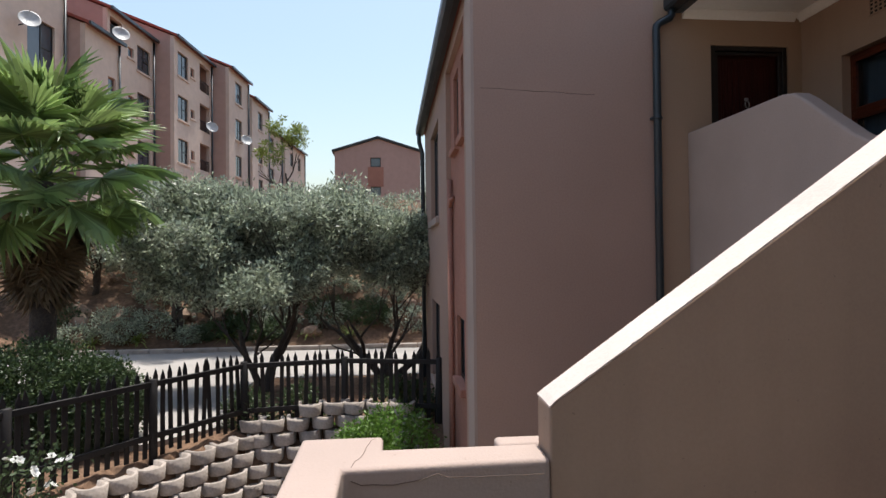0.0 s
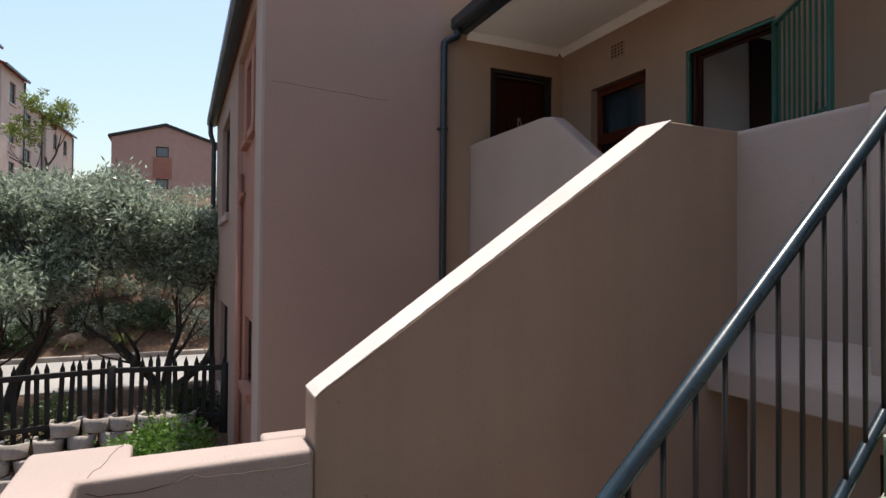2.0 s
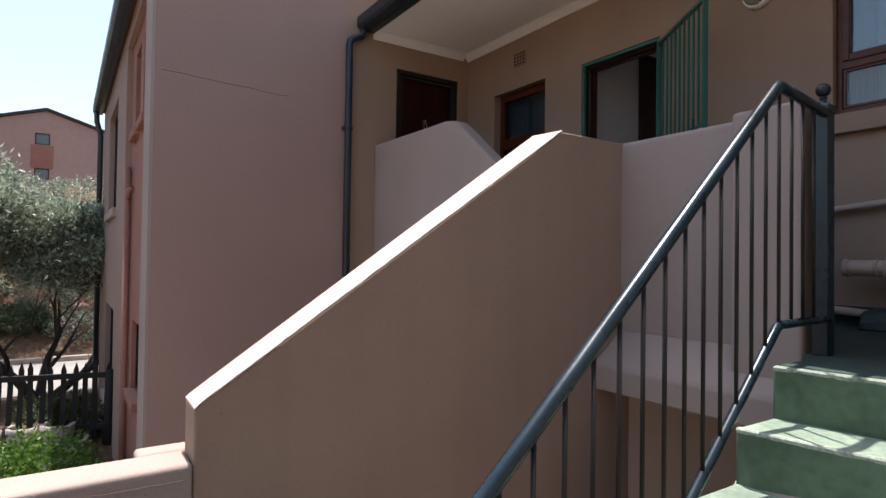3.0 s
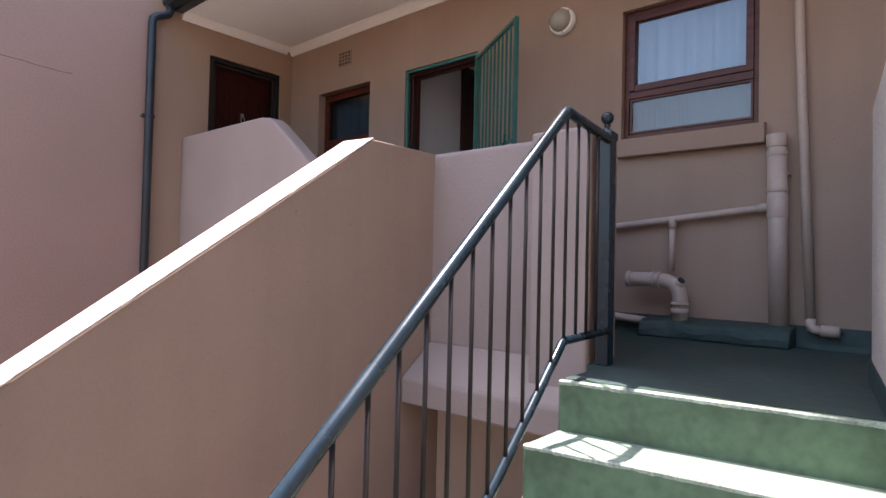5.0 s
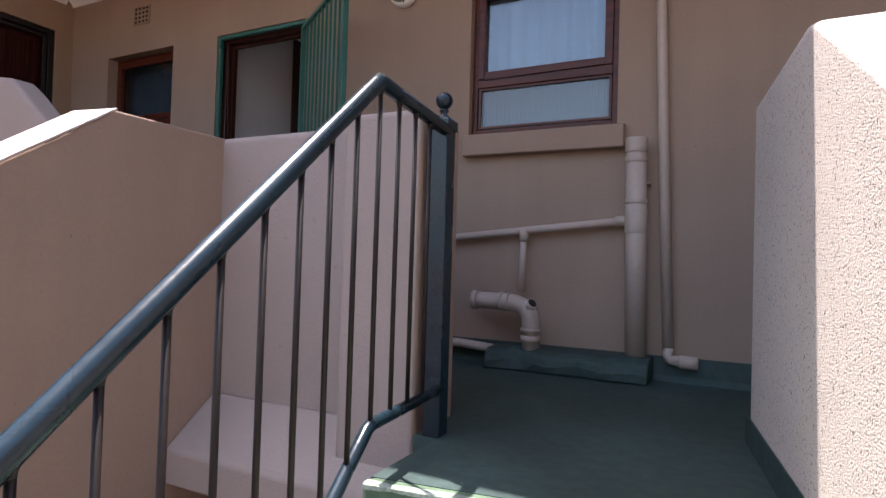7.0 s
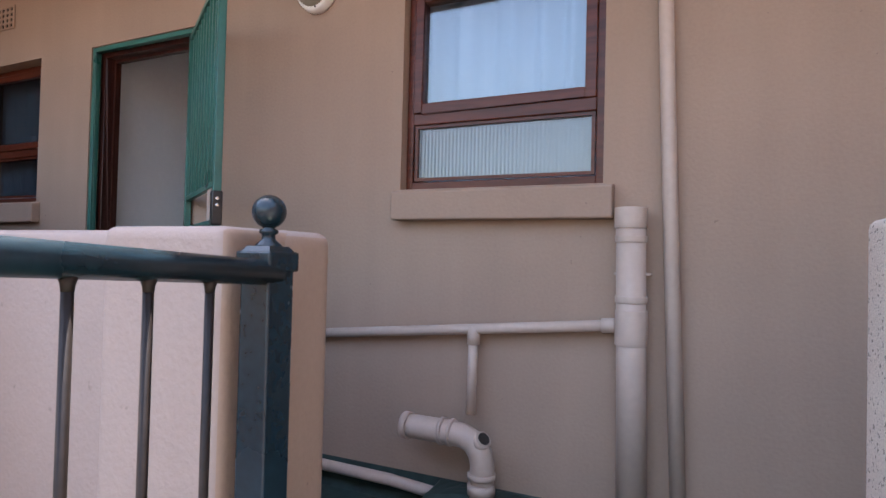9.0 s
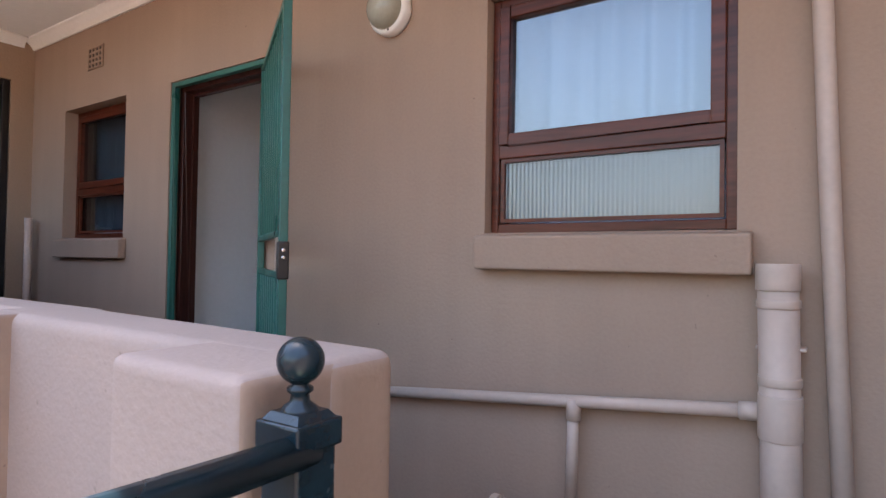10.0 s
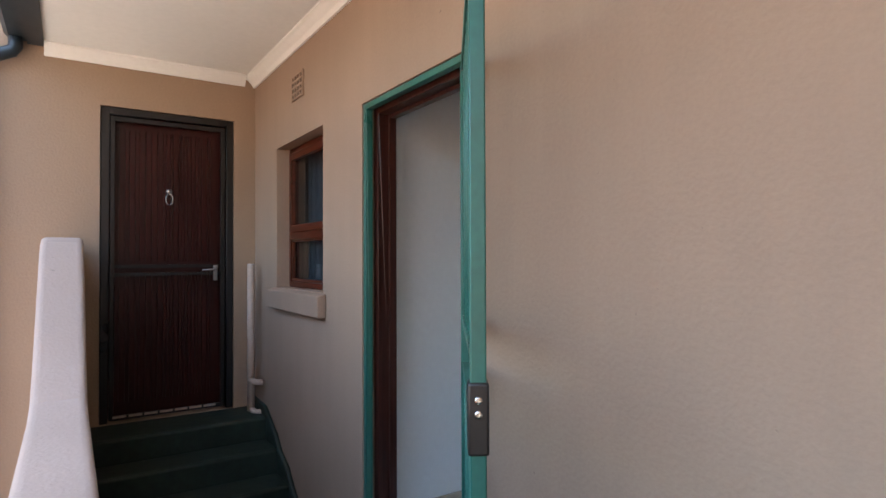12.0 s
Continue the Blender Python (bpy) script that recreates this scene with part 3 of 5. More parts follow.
def sill(name, x0, x1, z0, z1, out):
    bm = prism(bmesh.new(), [(0.0005, z0), (-out, z0), (-out - 0.004, z1 - 0.012), (0.0005, z1)], x0, x1, "x")
    structure(name, bevel(bm, 0.009, 3), PLASTER, "rough plastered window sill", "sill")


sill("sill_1", -0.588, 0.345, 1.205, 1.339, 0.062)
sill("sill_2", -4.10, -3.19, 1.212, 1.344, 0.05)

# net curtain behind the large window
bm = bmesh.new()
rows = []
for v in (1.36, 1.8, 2.24):
    rows.append([bm.verts.new((-0.62 + 1.0 * i / 160, 0.20 + 0.030 * math.sin(i * 0.24 + 1.3 * math.sin(i * 0.055)) + 0.004 * math.sin(i * 0.61 + 0.8), v)) for i in range(161)])
for a, b in zip(rows, rows[1:]):
    for i in range(160):
        bm.faces.new((a[i], a[i + 1], b[i + 1], b[i])).smooth = True
tagged(link("curtain", bm, CURTAIN), "net curtain in soft folds behind the window, toned with shade and sky blue", "curtain")

# room behind the open door and the window
room = [("room_wall_west", (-2.90, -2.80, 0.221, 4.0, 0.19, 2.65)), ("room_wall_north", (-2.80, 1.2, 3.9, 4.0, 0.19, 2.65)), ("room_wall_east", (1.1, 1.2, 0.221, 3.9, 0.19, 2.65)), ("room_ceiling", (-2.9, 1.2, 0.2205, 4.0, 2.655, 2.70)), ("room_floor", (-2.9, 1.2, 0.2205, 4.0, 0.0, 0.19))]
for name, b in room:
    if name == "room_wall_north":
        # unseen opening, added to let sky light into the room
        bm = pierced(bmesh.new(), -2.80, 1.2, 0.19, 2.65, 3.9, 4.0, [(-1.1, -0.1, 1.2, 2.05)])
    else:
        bm = box(bmesh.new(), *b)
    structure(name, bm, ROOM_WHITE, "plain white painted surface of the room inside", "ceiling" if "ceil" in name else "floor" if "floor" in name else "wall")
floor = bpy.data.objects["room_floor"]
tile_mesh = bpy.data.meshes.new("floor_tile")
bm = bevel(box(bmesh.new(), -0.148, 0.148, -0.148, 0.148, 0.0, 0.008), 0.002, 1)
bm.to_mesh(tile_mesh)
bm.free()
tile_mesh.materials.append(TILE)
for i in range(5):
    for j in range(8):
        piece("floor_tile", tile_mesh, floor, pose(-2.63 + 0.30 * i, 0.40 + 0.30 * j, 0.191))
inner = thing("door_4", "dark brown timber door inside the room", "door", kind="structure")
part("leaf", bevel(box(bmesh.new(), -2.799, -2.776, 0.985, 1.785, 0.2, 2.52), 0.004, 1), DARK_WOOD, inner)
part("door_frame", ring(bmesh.new(), 0.925, 1.845, 0.2, 2.58, 2.77, 2.799, 0.055), MERANTI_UP, inner).data.transform(Matrix(((0, -1, 0, 0), (1, 0, 0, 0), (0, 0, 1, 0), (0, 0, 0, 1))))
structure("room_skirting", bevel(box(bmesh.new(), -2.799, -2.785, 0.225, 0.92, 0.2, 0.29), 0.004, 1), SKIRTING, "beige tiled skirting inside the room", "skirting")
# near-black sheet: the unlit interior's shade, put into its colour
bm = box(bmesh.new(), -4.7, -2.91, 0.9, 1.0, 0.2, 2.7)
structure("store_wall", bm, SHADOW_GAP, "near-black sheet standing for the unlit space behind the small window", "wall")
bm = bmesh.new()
rows = [[bm.verts.new((-4.1 + 1.0 * i / 60, 0.215 + 0.008 * math.sin(i * 0.8), v)) for i in range(61)] for v in (1.3, 2.25)]
for i in range(60):
    bm.faces.new((rows[0][i], rows[0][i + 1], rows[1][i + 1], rows[1][i])).smooth = True
BLIND = mat("grey_blind", (0.32, 0.36, 0.43), 0.8, grain=60, bump=0.1)
tagged(link("window_blind", bm, BLIND), "grey blind behind the small window", "blind")

# open doorway with its timber frame and green steel gate frame
doorway = thing("door_1", "open doorway with a red-brown timber frame", "door", kind="structure")
x0, x1, z0, z1 = DOOR
bm = bmesh.new()
box(bm, x0 + 0.004, x0 + 0.048, 0.06, 0.15, z0, z1 - 0.004)
box(bm, x1 - 0.048, x1 - 0.004, 0.06, 0.15, z0, z1 - 0.004)
box(bm, x0 + 0.048, x1 - 0.048, 0.06, 0.15, z1 - 0.048, z1 - 0.004)
part("door_frame", bevel(bm, 0.004, 2), MERANTI_UP, doorway)
bm = bmesh.new()
box(bm, x0 + 0.0475, x0 + 0.064, 0.115, 0.1495, z0, z1 - 0.0485)
box(bm, x0 + 0.064, x1 - 0.0485, 0.115, 0.1495, z1 - 0.064, z1 - 0.0485)
part("door_stop", bm, MERANTI_UP, doorway)
structure("door_reveal", box(bmesh.new(), x0 + 0.0005, x0 + 0.005, 0.151, 0.2195, z0, z1 - 0.001), ROOM_WHITE, "white painted inner reveal of the doorway", "wall")
part("threshold", bevel(box(bmesh.new(), x0 + 0.002, x1 - 0.002, -0.03, 0.219, 0.121, 0.199), 0.01, 2), GREEN_FLOOR, doorway, "green painted door step")

gate = thing("security_gate", "open green enamelled steel security gate with vertical bars", "gate", at=(x1, 0.0, 0.25))
frame_bm = bmesh.new()
box(frame_bm, x0 + 0.003, x0 + 0.032, 0.005, 0.04, z0, z1 - 0.003)
box(frame_bm, x1 - 0.032, x1 - 0.003, 0.005, 0.04, z0, z1 - 0.003)
box(frame_bm, x0 + 0.032, x1 - 0.032, 0.005, 0.04, z1 - 0.032, z1 - 0.003)
part("fixed_frame", bevel(frame_bm, 0.003, 1), GATE_GREEN, gate)
swing = pose(x1 - 0.008, -0.012, 0, 0, 0, -33.7)
GW, GB, GT = 0.888, 0.27, 2.205
bm = bmesh.new()
box(bm, 0.0, 0.032, -0.016, 0.016, GB, GT, swing)
box(bm, GW - 0.036, GW, -0.016, 0.016, GB, GT, swing)
box(bm, 0.032, GW - 0.036, -0.014, 0.014, GT - 0.03, GT, swing)
box(bm, 0.032, GW - 0.036, -0.014, 0.014, GB, GB + 0.03, swing)
leaf = part("leaf_frame", bevel(bm, 0.003, 1), GATE_GREEN, gate)
for z in (1.315, 1.155):
    part("cross_bar", bevel(box(bmesh.new(), 0.033, GW - 0.037, -0.012, 0.012, z, z + 0.025, swing), 0.002, 1), GATE_GREEN, leaf)
for i in range(9):
    x = 0.032 + (GW - 0.068) * (i + 1) / 10
    for lo, hi in ((GB + 0.03, 1.155), (1.34, GT - 0.03)):
        part("bar", bevel(box(bmesh.new(), x - 0.008, x + 0.008, -0.008, 0.008, lo, hi, swing), 0.002, 1), GATE_GREEN, leaf)
lock = part("lock_case", bevel(box(bmesh.new(), GW - 0.04, GW + 0.006, -0.021, 0.021, 1.155, 1.295, swing), 0.006, 2), BLACK, leaf, "black lock case")
part("lock_plate", box(bmesh.new(), GW - 0.21, GW - 0.041, -0.006, 0.006, 1.181, 1.314, swing), PIPE, leaf, "pale lock plate")
for z in (1.262, 1.235):
    part("keyhole", turned(bmesh.new(), [(0.008, 0), (0.008, 0.003), (0.004, 0.0035)], (0, 0, 0), 12, swing @ pose(GW - 0.001 + 0.0075, 0, z, 0, 90, 0)), CHROME, lock)

# dark security door in the end wall
dark = thing("door_2", "closed dark red-brown slatted door behind a black steel gate", "door", kind="structure")
y0, y1, z0, z1 = DARK
X = END_X
bm = bmesh.new()
for a in ((y0 + 0.003, y0 + 0.05, z0 + 0.002, z1 - 0.003), (y1 - 0.05, y1 - 0.003, z0 + 0.002, z1 - 0.003), (y0 + 0.05, y1 - 0.05, z1 - 0.05, z1 - 0.003)):
    box(bm, X - 0.06, X - 0.012, *a)
part("steel_frame", bevel(bm, 0.004, 1), DARK_FRAME, dark)
leaf = part("leaf", box(bmesh.new(), X - 0.13, X - 0.085, y0 + 0.03, y1 - 0.03, z0 + 0.015, z1 - 0.03), DARK_WOOD, dark)
random.seed(5)
y = y0 + 0.115
while y < y1 - 0.12:
    w = random.choice((0.012, 0.018, 0.03))
    part("slat", box(bmesh.new(), X - 0.0845, X - 0.074, y, y + w, z0 + 1.07, z1 - 0.13), DARK_WOOD, leaf)
    part("slat", box(bmesh.new(), X - 0.0845, X - 0.074, y, y + w, z0 + 0.12, z0 + 0.99), DARK_WOOD, leaf)
    y += w + 0.007
gl = part("gate_leaf", bevel(ring(bmesh.new(), 0, 0.728, 0, 2.015, -0.012, 0.012, 0.028), 0.003, 1), DARK_FRAME, dark)
gl.matrix_parent_inverse = Matrix()
gl.matrix_basis = pose(X - 0.036, y0 + 0.057, z0 + 0.015, 0, 0, 90)
for z in (z0 + 1.02, z0 + 0.965):
    part("gate_bar", box(bmesh.new(), X - 0.05, X - 0.03, y0 + 0.085, y1 - 0.085, z, z + 0.022), DARK_FRAME, dark)
part("handle_plate", bevel(box(bmesh.new(), X - 0.029, X - 0.022, -0.290, -0.260, z0 + 0.925, z0 + 1.035), 0.003, 1), TARNISHED, dark)
part("handle", tube(bmesh.new(), [(X - 0.022, -0.275, z0 + 1.005), (X + 0.015, -0.275, z0 + 1.005), (X + 0.02, -0.285, z0 + 1.005), (X + 0.02, -0.37, z0 + 1.002)], 0.007, 10), TARNISHED, dark, "steel lever handle")
part("knocker", tube(bmesh.new(), [(X - 0.06 + 0.012 * math.sin(a / 2), -0.575 + 0.022 * math.sin(a), 1.95 + 0.04 * math.cos(a)) for a in [2 * math.pi * k / 20 for k in range(21)]], 0.0055, 8), TARNISHED, dark, "steel door knocker")
part("knocker_boss", turned(bmesh.new(), [(0.022, 0), (0.02, 0.014), (0.008, 0.02)], (X - 0.073, -0.575, 2.005), 16, pose(0, 0, 0, 0, 90, 0)), TARNISHED, dark)
for i in range(7):
    part("weather_strip", box(bmesh.new(), X - 0.028, X - 0.022, y0 + 0.08 + 0.094 * i, y0 + 0.08 + 0.094 * i + 0.08, z0 + 0.028, z0 + 0.042), PIPE, dark)
# near-black sheet painted as the shade behind the door leaf
structure("store_back", box(bmesh.new(), X - 0.30, X - 0.225, -1.2, 0.2, 0.3, 2.6), SHADOW_GAP, "near-black sheet standing for the unlit space behind the closed door", "wall")

# closed door on the floor below, seen through the stair well
low_door = thing("door_3", "brown timber door below the landing", "door", kind="structure")
part("leaf", bevel(box(bmesh.new(), -1.11, -0.39, 0.08, 0.13, -2.87, -0.94), 0.004, 1), DARK_WOOD, low_door)
part("door_frame", ring(bmesh.new(), -1.148, -0.352, -2.88, -0.902, 0.05, 0.2, 0.036), MERANTI_UP, low_door)


# ---- pipes on the wall ----
def collar(parent, x, y, z0, z1, r):
    part("collar", bevel(tube(bmesh.new(), [(x, y, z0), (x, y, z1)], r, 20), 0.003, 2, 0.9), PIPE, parent)


soil = thing("soil_pipe", "thick painted soil pipe with socket collars on the wall", "pipe", at=(0.42, -0.07, 0.1))
part("pipe", tube(bmesh.new(), [(0.432, -0.07, 0.1), (0.412, -0.07, 1.2)], 0.052, 24), PIPE, soil)
for a, b in ((1.165, 1.24), (1.115, 1.14), (0.90, 0.925), (0.75, 0.875)):
    collar(soil, 0.434 - 0.0182 * (a + b) / 2, -0.07, a, b, 0.0565)
part("clip", bevel(box(bmesh.new(), 0.358, 0.482, -0.08, -0.001, 0.998, 1.008), 0.003, 1), PIPE, soil)
waste = thing("waste_pipe", "thin painted waste pipe running along the wall", "pipe", at=(-0.19, -0.05, 0.78))
xs = [-1.275, -0.19, 0.37]
part("pipe", tube(bmesh.new(), [(x, -0.048, 0.762 + 0.096 * (x + 0.19)) for x in xs], 0.021, 14), PIPE, waste)
part("pipe", tube(bmesh.new(), [(-0.19, -0.048, 0.76), (-0.195, -0.05, 0.42)], 0.020, 14), PIPE, waste)
part("tee", tube(bmesh.new(), [(-0.19, -0.048, 0.772), (-0.19, -0.048, 0.70)], 0.026, 14), PIPE, waste)
part("elbow", tube(bmesh.new(), [(-1.24, -0.048, 0.697), (-1.265, -0.048, 0.692), (-1.283, -0.048, 0.675), (-1.288, -0.048, 0.65)], 0.026, 14), PIPE, waste)
part("pipe", tube(bmesh.new(), [(-1.288, -0.048, 0.66), (-1.29, -0.048, 0.02)], 0.021, 14), PIPE, waste)
part("socket", tube(bmesh.new(), [(0.315, -0.050, 0.811), (0.372, -0.051, 0.816)], 0.027, 14), PIPE, waste)
part("screw", turned(bmesh.new(), [(0.006, 0), (0.005, 0.006)], (-0.49, -0.045, 0.735), 10), CHROME, waste)
trap = thing("pan_bend", "thick painted pan connector bend coming out of the wall", "pipe", at=(-0.1, -0.1, 0.15))
bend = [(-0.44, -0.135, 0.362), (-0.40, -0.135, 0.362), (-0.26, -0.135, 0.362), (-0.19, -0.135, 0.357), (-0.145, -0.135, 0.337), (-0.118, -0.135, 0.30), (-0.11, -0.13, 0.25), (-0.11, -0.125, 0.09)]
part("pipe", tube(bmesh.new(), bend, 0.047, 20), PIPE, trap)
for i, (p, q) in enumerate((((-0.452, -0.135, 0.362), (-0.425, -0.135, 0.362)), ((-0.285, -0.135, 0.362), (-0.27, -0.135, 0.362)), ((-0.245, -0.135, 0.362), (-0.232, -0.135, 0.361)), ((-0.11, -0.135, 0.225), (-0.11, -0.135, 0.205)), ((-0.11, -0.135, 0.185), (-0.11, -0.135, 0.15)))):
    part("collar", tube(bmesh.new(), [p, q], 0.054, 20), PIPE, trap)
part("access_cap", tube(bmesh.new(), [(-0.13, -0.14, 0.33), (-0.098, -0.155, 0.362)], 0.034, 16), PIPE, trap)
part("access_plug", tube(bmesh.new(), [(-0.099, -0.1545, 0.361), (-0.094, -0.157, 0.366)], 0.024, 16), BLACK, trap)
rain = thing("wall_pipe", "thin painted pipe running up the full wall", "pipe", at=(0.575, -0.04, 0.1))
part("pipe", tube(bmesh.new(), [(0.585, -0.035, 0.10), (0.535, -0.035, 1.4), (0.485, -0.035, UP - 0.001)], 0.026, 16), PIPE, rain)
part("elbow", tube(bmesh.new(), [(0.584, -0.035, 0.17), (0.584, -0.038, 0.135), (0.60, -0.042, 0.112), (0.64, -0.045, 0.108)], 0.027, 14), PIPE, rain)
part("stub", tube(bmesh.new(), [(0.635, -0.045, 0.108), (0.725, -0.047, 0.106)], 0.033, 16), PIPE, rain)
floor_pipe = thing("floor_pipe", "painted pipe lying along the floor by the wall", "pipe", at=(-0.6, -0.06, 0.05))
part("pipe", tube(bmesh.new(), [(-1.29, -0.05, 0.10), (-0.55, -0.07, 0.10), (-0.32, -0.075, 0.085)], 0.025, 14), PIPE, floor_pipe)
bm = prism(bmesh.new(), [(-0.0005, 0.001), (-0.0005, 0.122), (-0.09, 0.122), (-0.15, 0.118), (-0.195, 0.095), (-0.215, 0.05), (-0.22, 0.001)], -0.345, 0.51, "x")
bmesh.ops.subdivide_edges(bm, edges=[e for e in bm.edges if e.calc_length() > 0.5], cuts=14)
for v in bm.verts:
    if v.co.y < -0.05:
        v.co += Vector((0, 0.03, 0.02 if v.co.z > 0.04 else 0)) * noise.noise(v.co * 6)
structure("pipe_haunch", bevel(bm, 0.012, 2), GREEN_FLOOR, "green painted concrete haunch over the drain pipe", "haunch")
vent_pipe = thing("vent_pipe", "short open painted pipe beside the small window", "pipe", at=(-4.44, -0.05, 0.5))
part("pipe", tube(bmesh.new(), [(-4.44, -0.07, 0.30), (-4.45, -0.07, 1.5)], 0.026, 14), PIPE, vent_pipe)
for z in (0.47, 0.68):
    part("clip", tube(bmesh.new(), [(-4.445, -0.072, z), (-4.36, -0.06, z - 0.012), (-4.33, -0.01, z - 0.012)], 0.022, 12), PIPE, vent_pipe)
tap = thing("tap", "small worn metal tap spout on the wall", "tap", at=(-1.19, -0.03, 0.5))
part("spout", tube(bmesh.new(), [(-1.17, -0.001, 0.545), (-1.17, -0.035, 0.545), (-1.18, -0.05, 0.53), (-1.20, -0.055, 0.515)], 0.007, 8), CHROME, tap)

# bulkhead lamp
lamp = thing("wall_lamp", "round white bulkhead lamp with frosted glass, unlit", "lamp", at=(-1.045, 0, 2.302))
M = Matrix.Translation((-1.045, -0.001, 2.302)) @ pose(0, 0, 0, 90, 0, 0)
part("base", turned(bmesh.new(), [(0.103, 0.0), (0.105, 0.012), (0.102, 0.04), (0.094, 0.052), (0.084, 0.053)], (0, 0, 0), 36, M), WHITE, lamp)
part("glass", turned(bmesh.new(), [(0.086, 0.045)] + [(0.086 * math.cos(a), 0.055 + 0.07 * math.sin(a)) for a in [math.pi / 2 * k / 9 for k in range(9)]], (0, 0, 0), 36, M), LAMP_GLASS, lamp, "frosted glass dome")
for a in (0.7, 2.8, 4.9):
    part("screw", turned(bmesh.new(), [(0.005, 0.053), (0.004, 0.056)], (0.092 * math.cos(a), 0.0, 0.0), 8, Matrix.Translation((-1.045, -0.001, 2.302 + 0.092 * math.sin(a))) @ pose(0, 0, 0, 90, 0, 0)), BLACK, lamp)

# air brick
vent = thing("air_brick", "small clay air brick with square holes high on the wall", "vent", at=(-3.64, 0, 2.58))
part("frame", bevel(pierced(bmesh.new(), -3.74, -3.535, 2.505, 2.66, -0.012, -0.0005, [(-3.725 + 0.047 * i, -3.693 + 0.047 * i, 2.517 + 0.036 * j, 2.541 + 0.036 * j) for i in range(4) for j in range(4)]), 0.002, 1), PLASTER, vent)
# black backing gives the shallow holes their shade
part("cavity", box(bmesh.new(), -3.738, -3.537, -0.003, -0.0008, 2.507, 2.658), SHADOW_GAP, vent)


# hairline cracks in the plaster
def crack(name, points, w=0.003):
    bm = bmesh.new()
    for p, q in zip(points, points[1:]):
        tube(bm, [p, q], w, 4)
    structure(name, bm, CRACK, "hairline crack in the plaster", "crack")


random.seed(11)
crack("crack_end_wall", [(END_X + 0.0, -3.40 + 0.09 * i, 2.065 - 0.004 * i + 0.006 * random.uniform(-1, 1)) for i in range(14)], 0.0025)
crack("crack_parapet_face", [(-1.1095, -4.45 + 0.04 * i, -0.425 - 0.022 * math.sin(i * 0.5) * (1 if i < 9 else 0.2) + 0.005 * random.uniform(-1, 1)) for i in range(19)], 0.0018)
crack("crack_parapet_top", [(-1.125 - 0.03 * i, -4.45 + 0.007 * i + 0.008 * random.uniform(-1, 1), -0.3775) for i in range(12)], 0.0014)
crack("crack_parapet_edge", [(-0.80 + 0.008 * random.uniform(-1, 1), -4.665 + 0.02 * i, -0.3775) for i in range(9)], 0.0012)



# ---- outdoors: materials ----
def leaf_mat(name, color, through=0.35, vary=0.35, rough=0.5):
    m = bpy.data.materials.new(name)
    m.use_nodes = True
    n, l = m.node_tree.nodes, m.node_tree.links
    b = n["Principled BSDF"]
    b.inputs["Roughness"].default_value = rough
    b.inputs["Specular IOR Level"].default_value = 0.4
    geo, rng, sc, tr, mix = (n.new("ShaderNode" + k) for k in ("NewGeometry", "MapRange", "VectorMath", "BsdfTranslucent", "MixShader"))
    rng.inputs["To Min"].default_value, rng.inputs["To Max"].default_value = 1 - vary, 1 + vary
    sc.operation = "SCALE"
    sc.inputs[0].default_value = color
    l.new(geo.outputs["Random Per Island"], rng.inputs["Value"])
    l.new(rng.outputs["Result"], sc.inputs["Scale"])
    l.new(sc.outputs["Vector"], b.inputs["Base Color"])
    l.new(sc.outputs["Vector"], tr.inputs["Color"])
    mix.inputs["Fac"].default_value = through
    l.new(b.outputs["BSDF"], mix.inputs[1])
    l.new(tr.outputs["BSDF"], mix.inputs[2])
    l.new(mix.outputs["Shader"], n["Material Output"].inputs["Surface"])
    return m


OLIVE = leaf_mat("olive_leaf", (0.285, 0.325, 0.24), 0.42, 0.7, 0.36)
SHRUB = leaf_mat("shrub_leaf", (0.05, 0.078, 0.03), 0.3, 0.4)
HEDGE = leaf_mat("bright_hedge_leaf", (0.10, 0.19, 0.03), 0.35, 0.35)
AGAVE = leaf_mat("strappy_leaf", (0.20, 0.25, 0.06), 0.3, 0.3)
PALM = leaf_mat("palm_leaf", (0.215, 0.30, 0.105), 0.45, 0.45, 0.25)
DEAD = leaf_mat("dead_palm_leaf", (0.20, 0.15, 0.095), 0.2, 0.35, 0.8)
PETAL = leaf_mat("white_petal", (0.85, 0.85, 0.82), 0.3, 0.05)
BARK = mat("dark_bark", (0.05, 0.038, 0.03), 0.95, grain=25, bump=0.8, vary=0.35, stain=5, stain_amount=0.3, bump_distance=0.02)
EARTH = mat("dry_earth", (0.14, 0.088, 0.058), 0.97, grain=9, bump=0.7, vary=0.3, stain=0.7, stain_amount=0.35, spec=0.1, bump_distance=0.05)
# COURT and PAVING: unseen ground, as pale as the bounced light needs
COURT = mat("grey_bounce_concrete", (0.27, 0.25, 0.228), 0.9, grain=20, bump=0.3, vary=0.1, stain=0.5, stain_amount=0.15, spec=0.2)
PAVING = mat("pale_bounce_paving", (0.360, 0.330, 0.292), 0.9, grain=20, bump=0.3, vary=0.1, stain=0.5, stain_amount=0.12, spec=0.2)
ASPHALT = mat("pale_worn_road", (0.30, 0.28, 0.26), 0.9, grain=60, bump=0.3, vary=0.12, stain=0.6, stain_amount=0.12, spec=0.2)
CONCRETE = mat("weathered_concrete", (0.33, 0.285, 0.25), 0.92, grain=30, bump=0.5, vary=0.15, stain=3, stain_amount=0.2, spec=0.2, per_object=0.12)
ROCK = mat("sandstone_rock", (0.25, 0.17, 0.12), 0.95, grain=8, bump=0.7, vary=0.25, stain=2, stain_amount=0.3, per_object=0.2, bump_distance=0.03)
FENCE = mat("dark_creosoted_timber", (0.010, 0.0075, 0.007), 0.75, grain=30, bump=0.4, vary=0.3, stain=4, stain_amount=0.3, per_object=0.25)
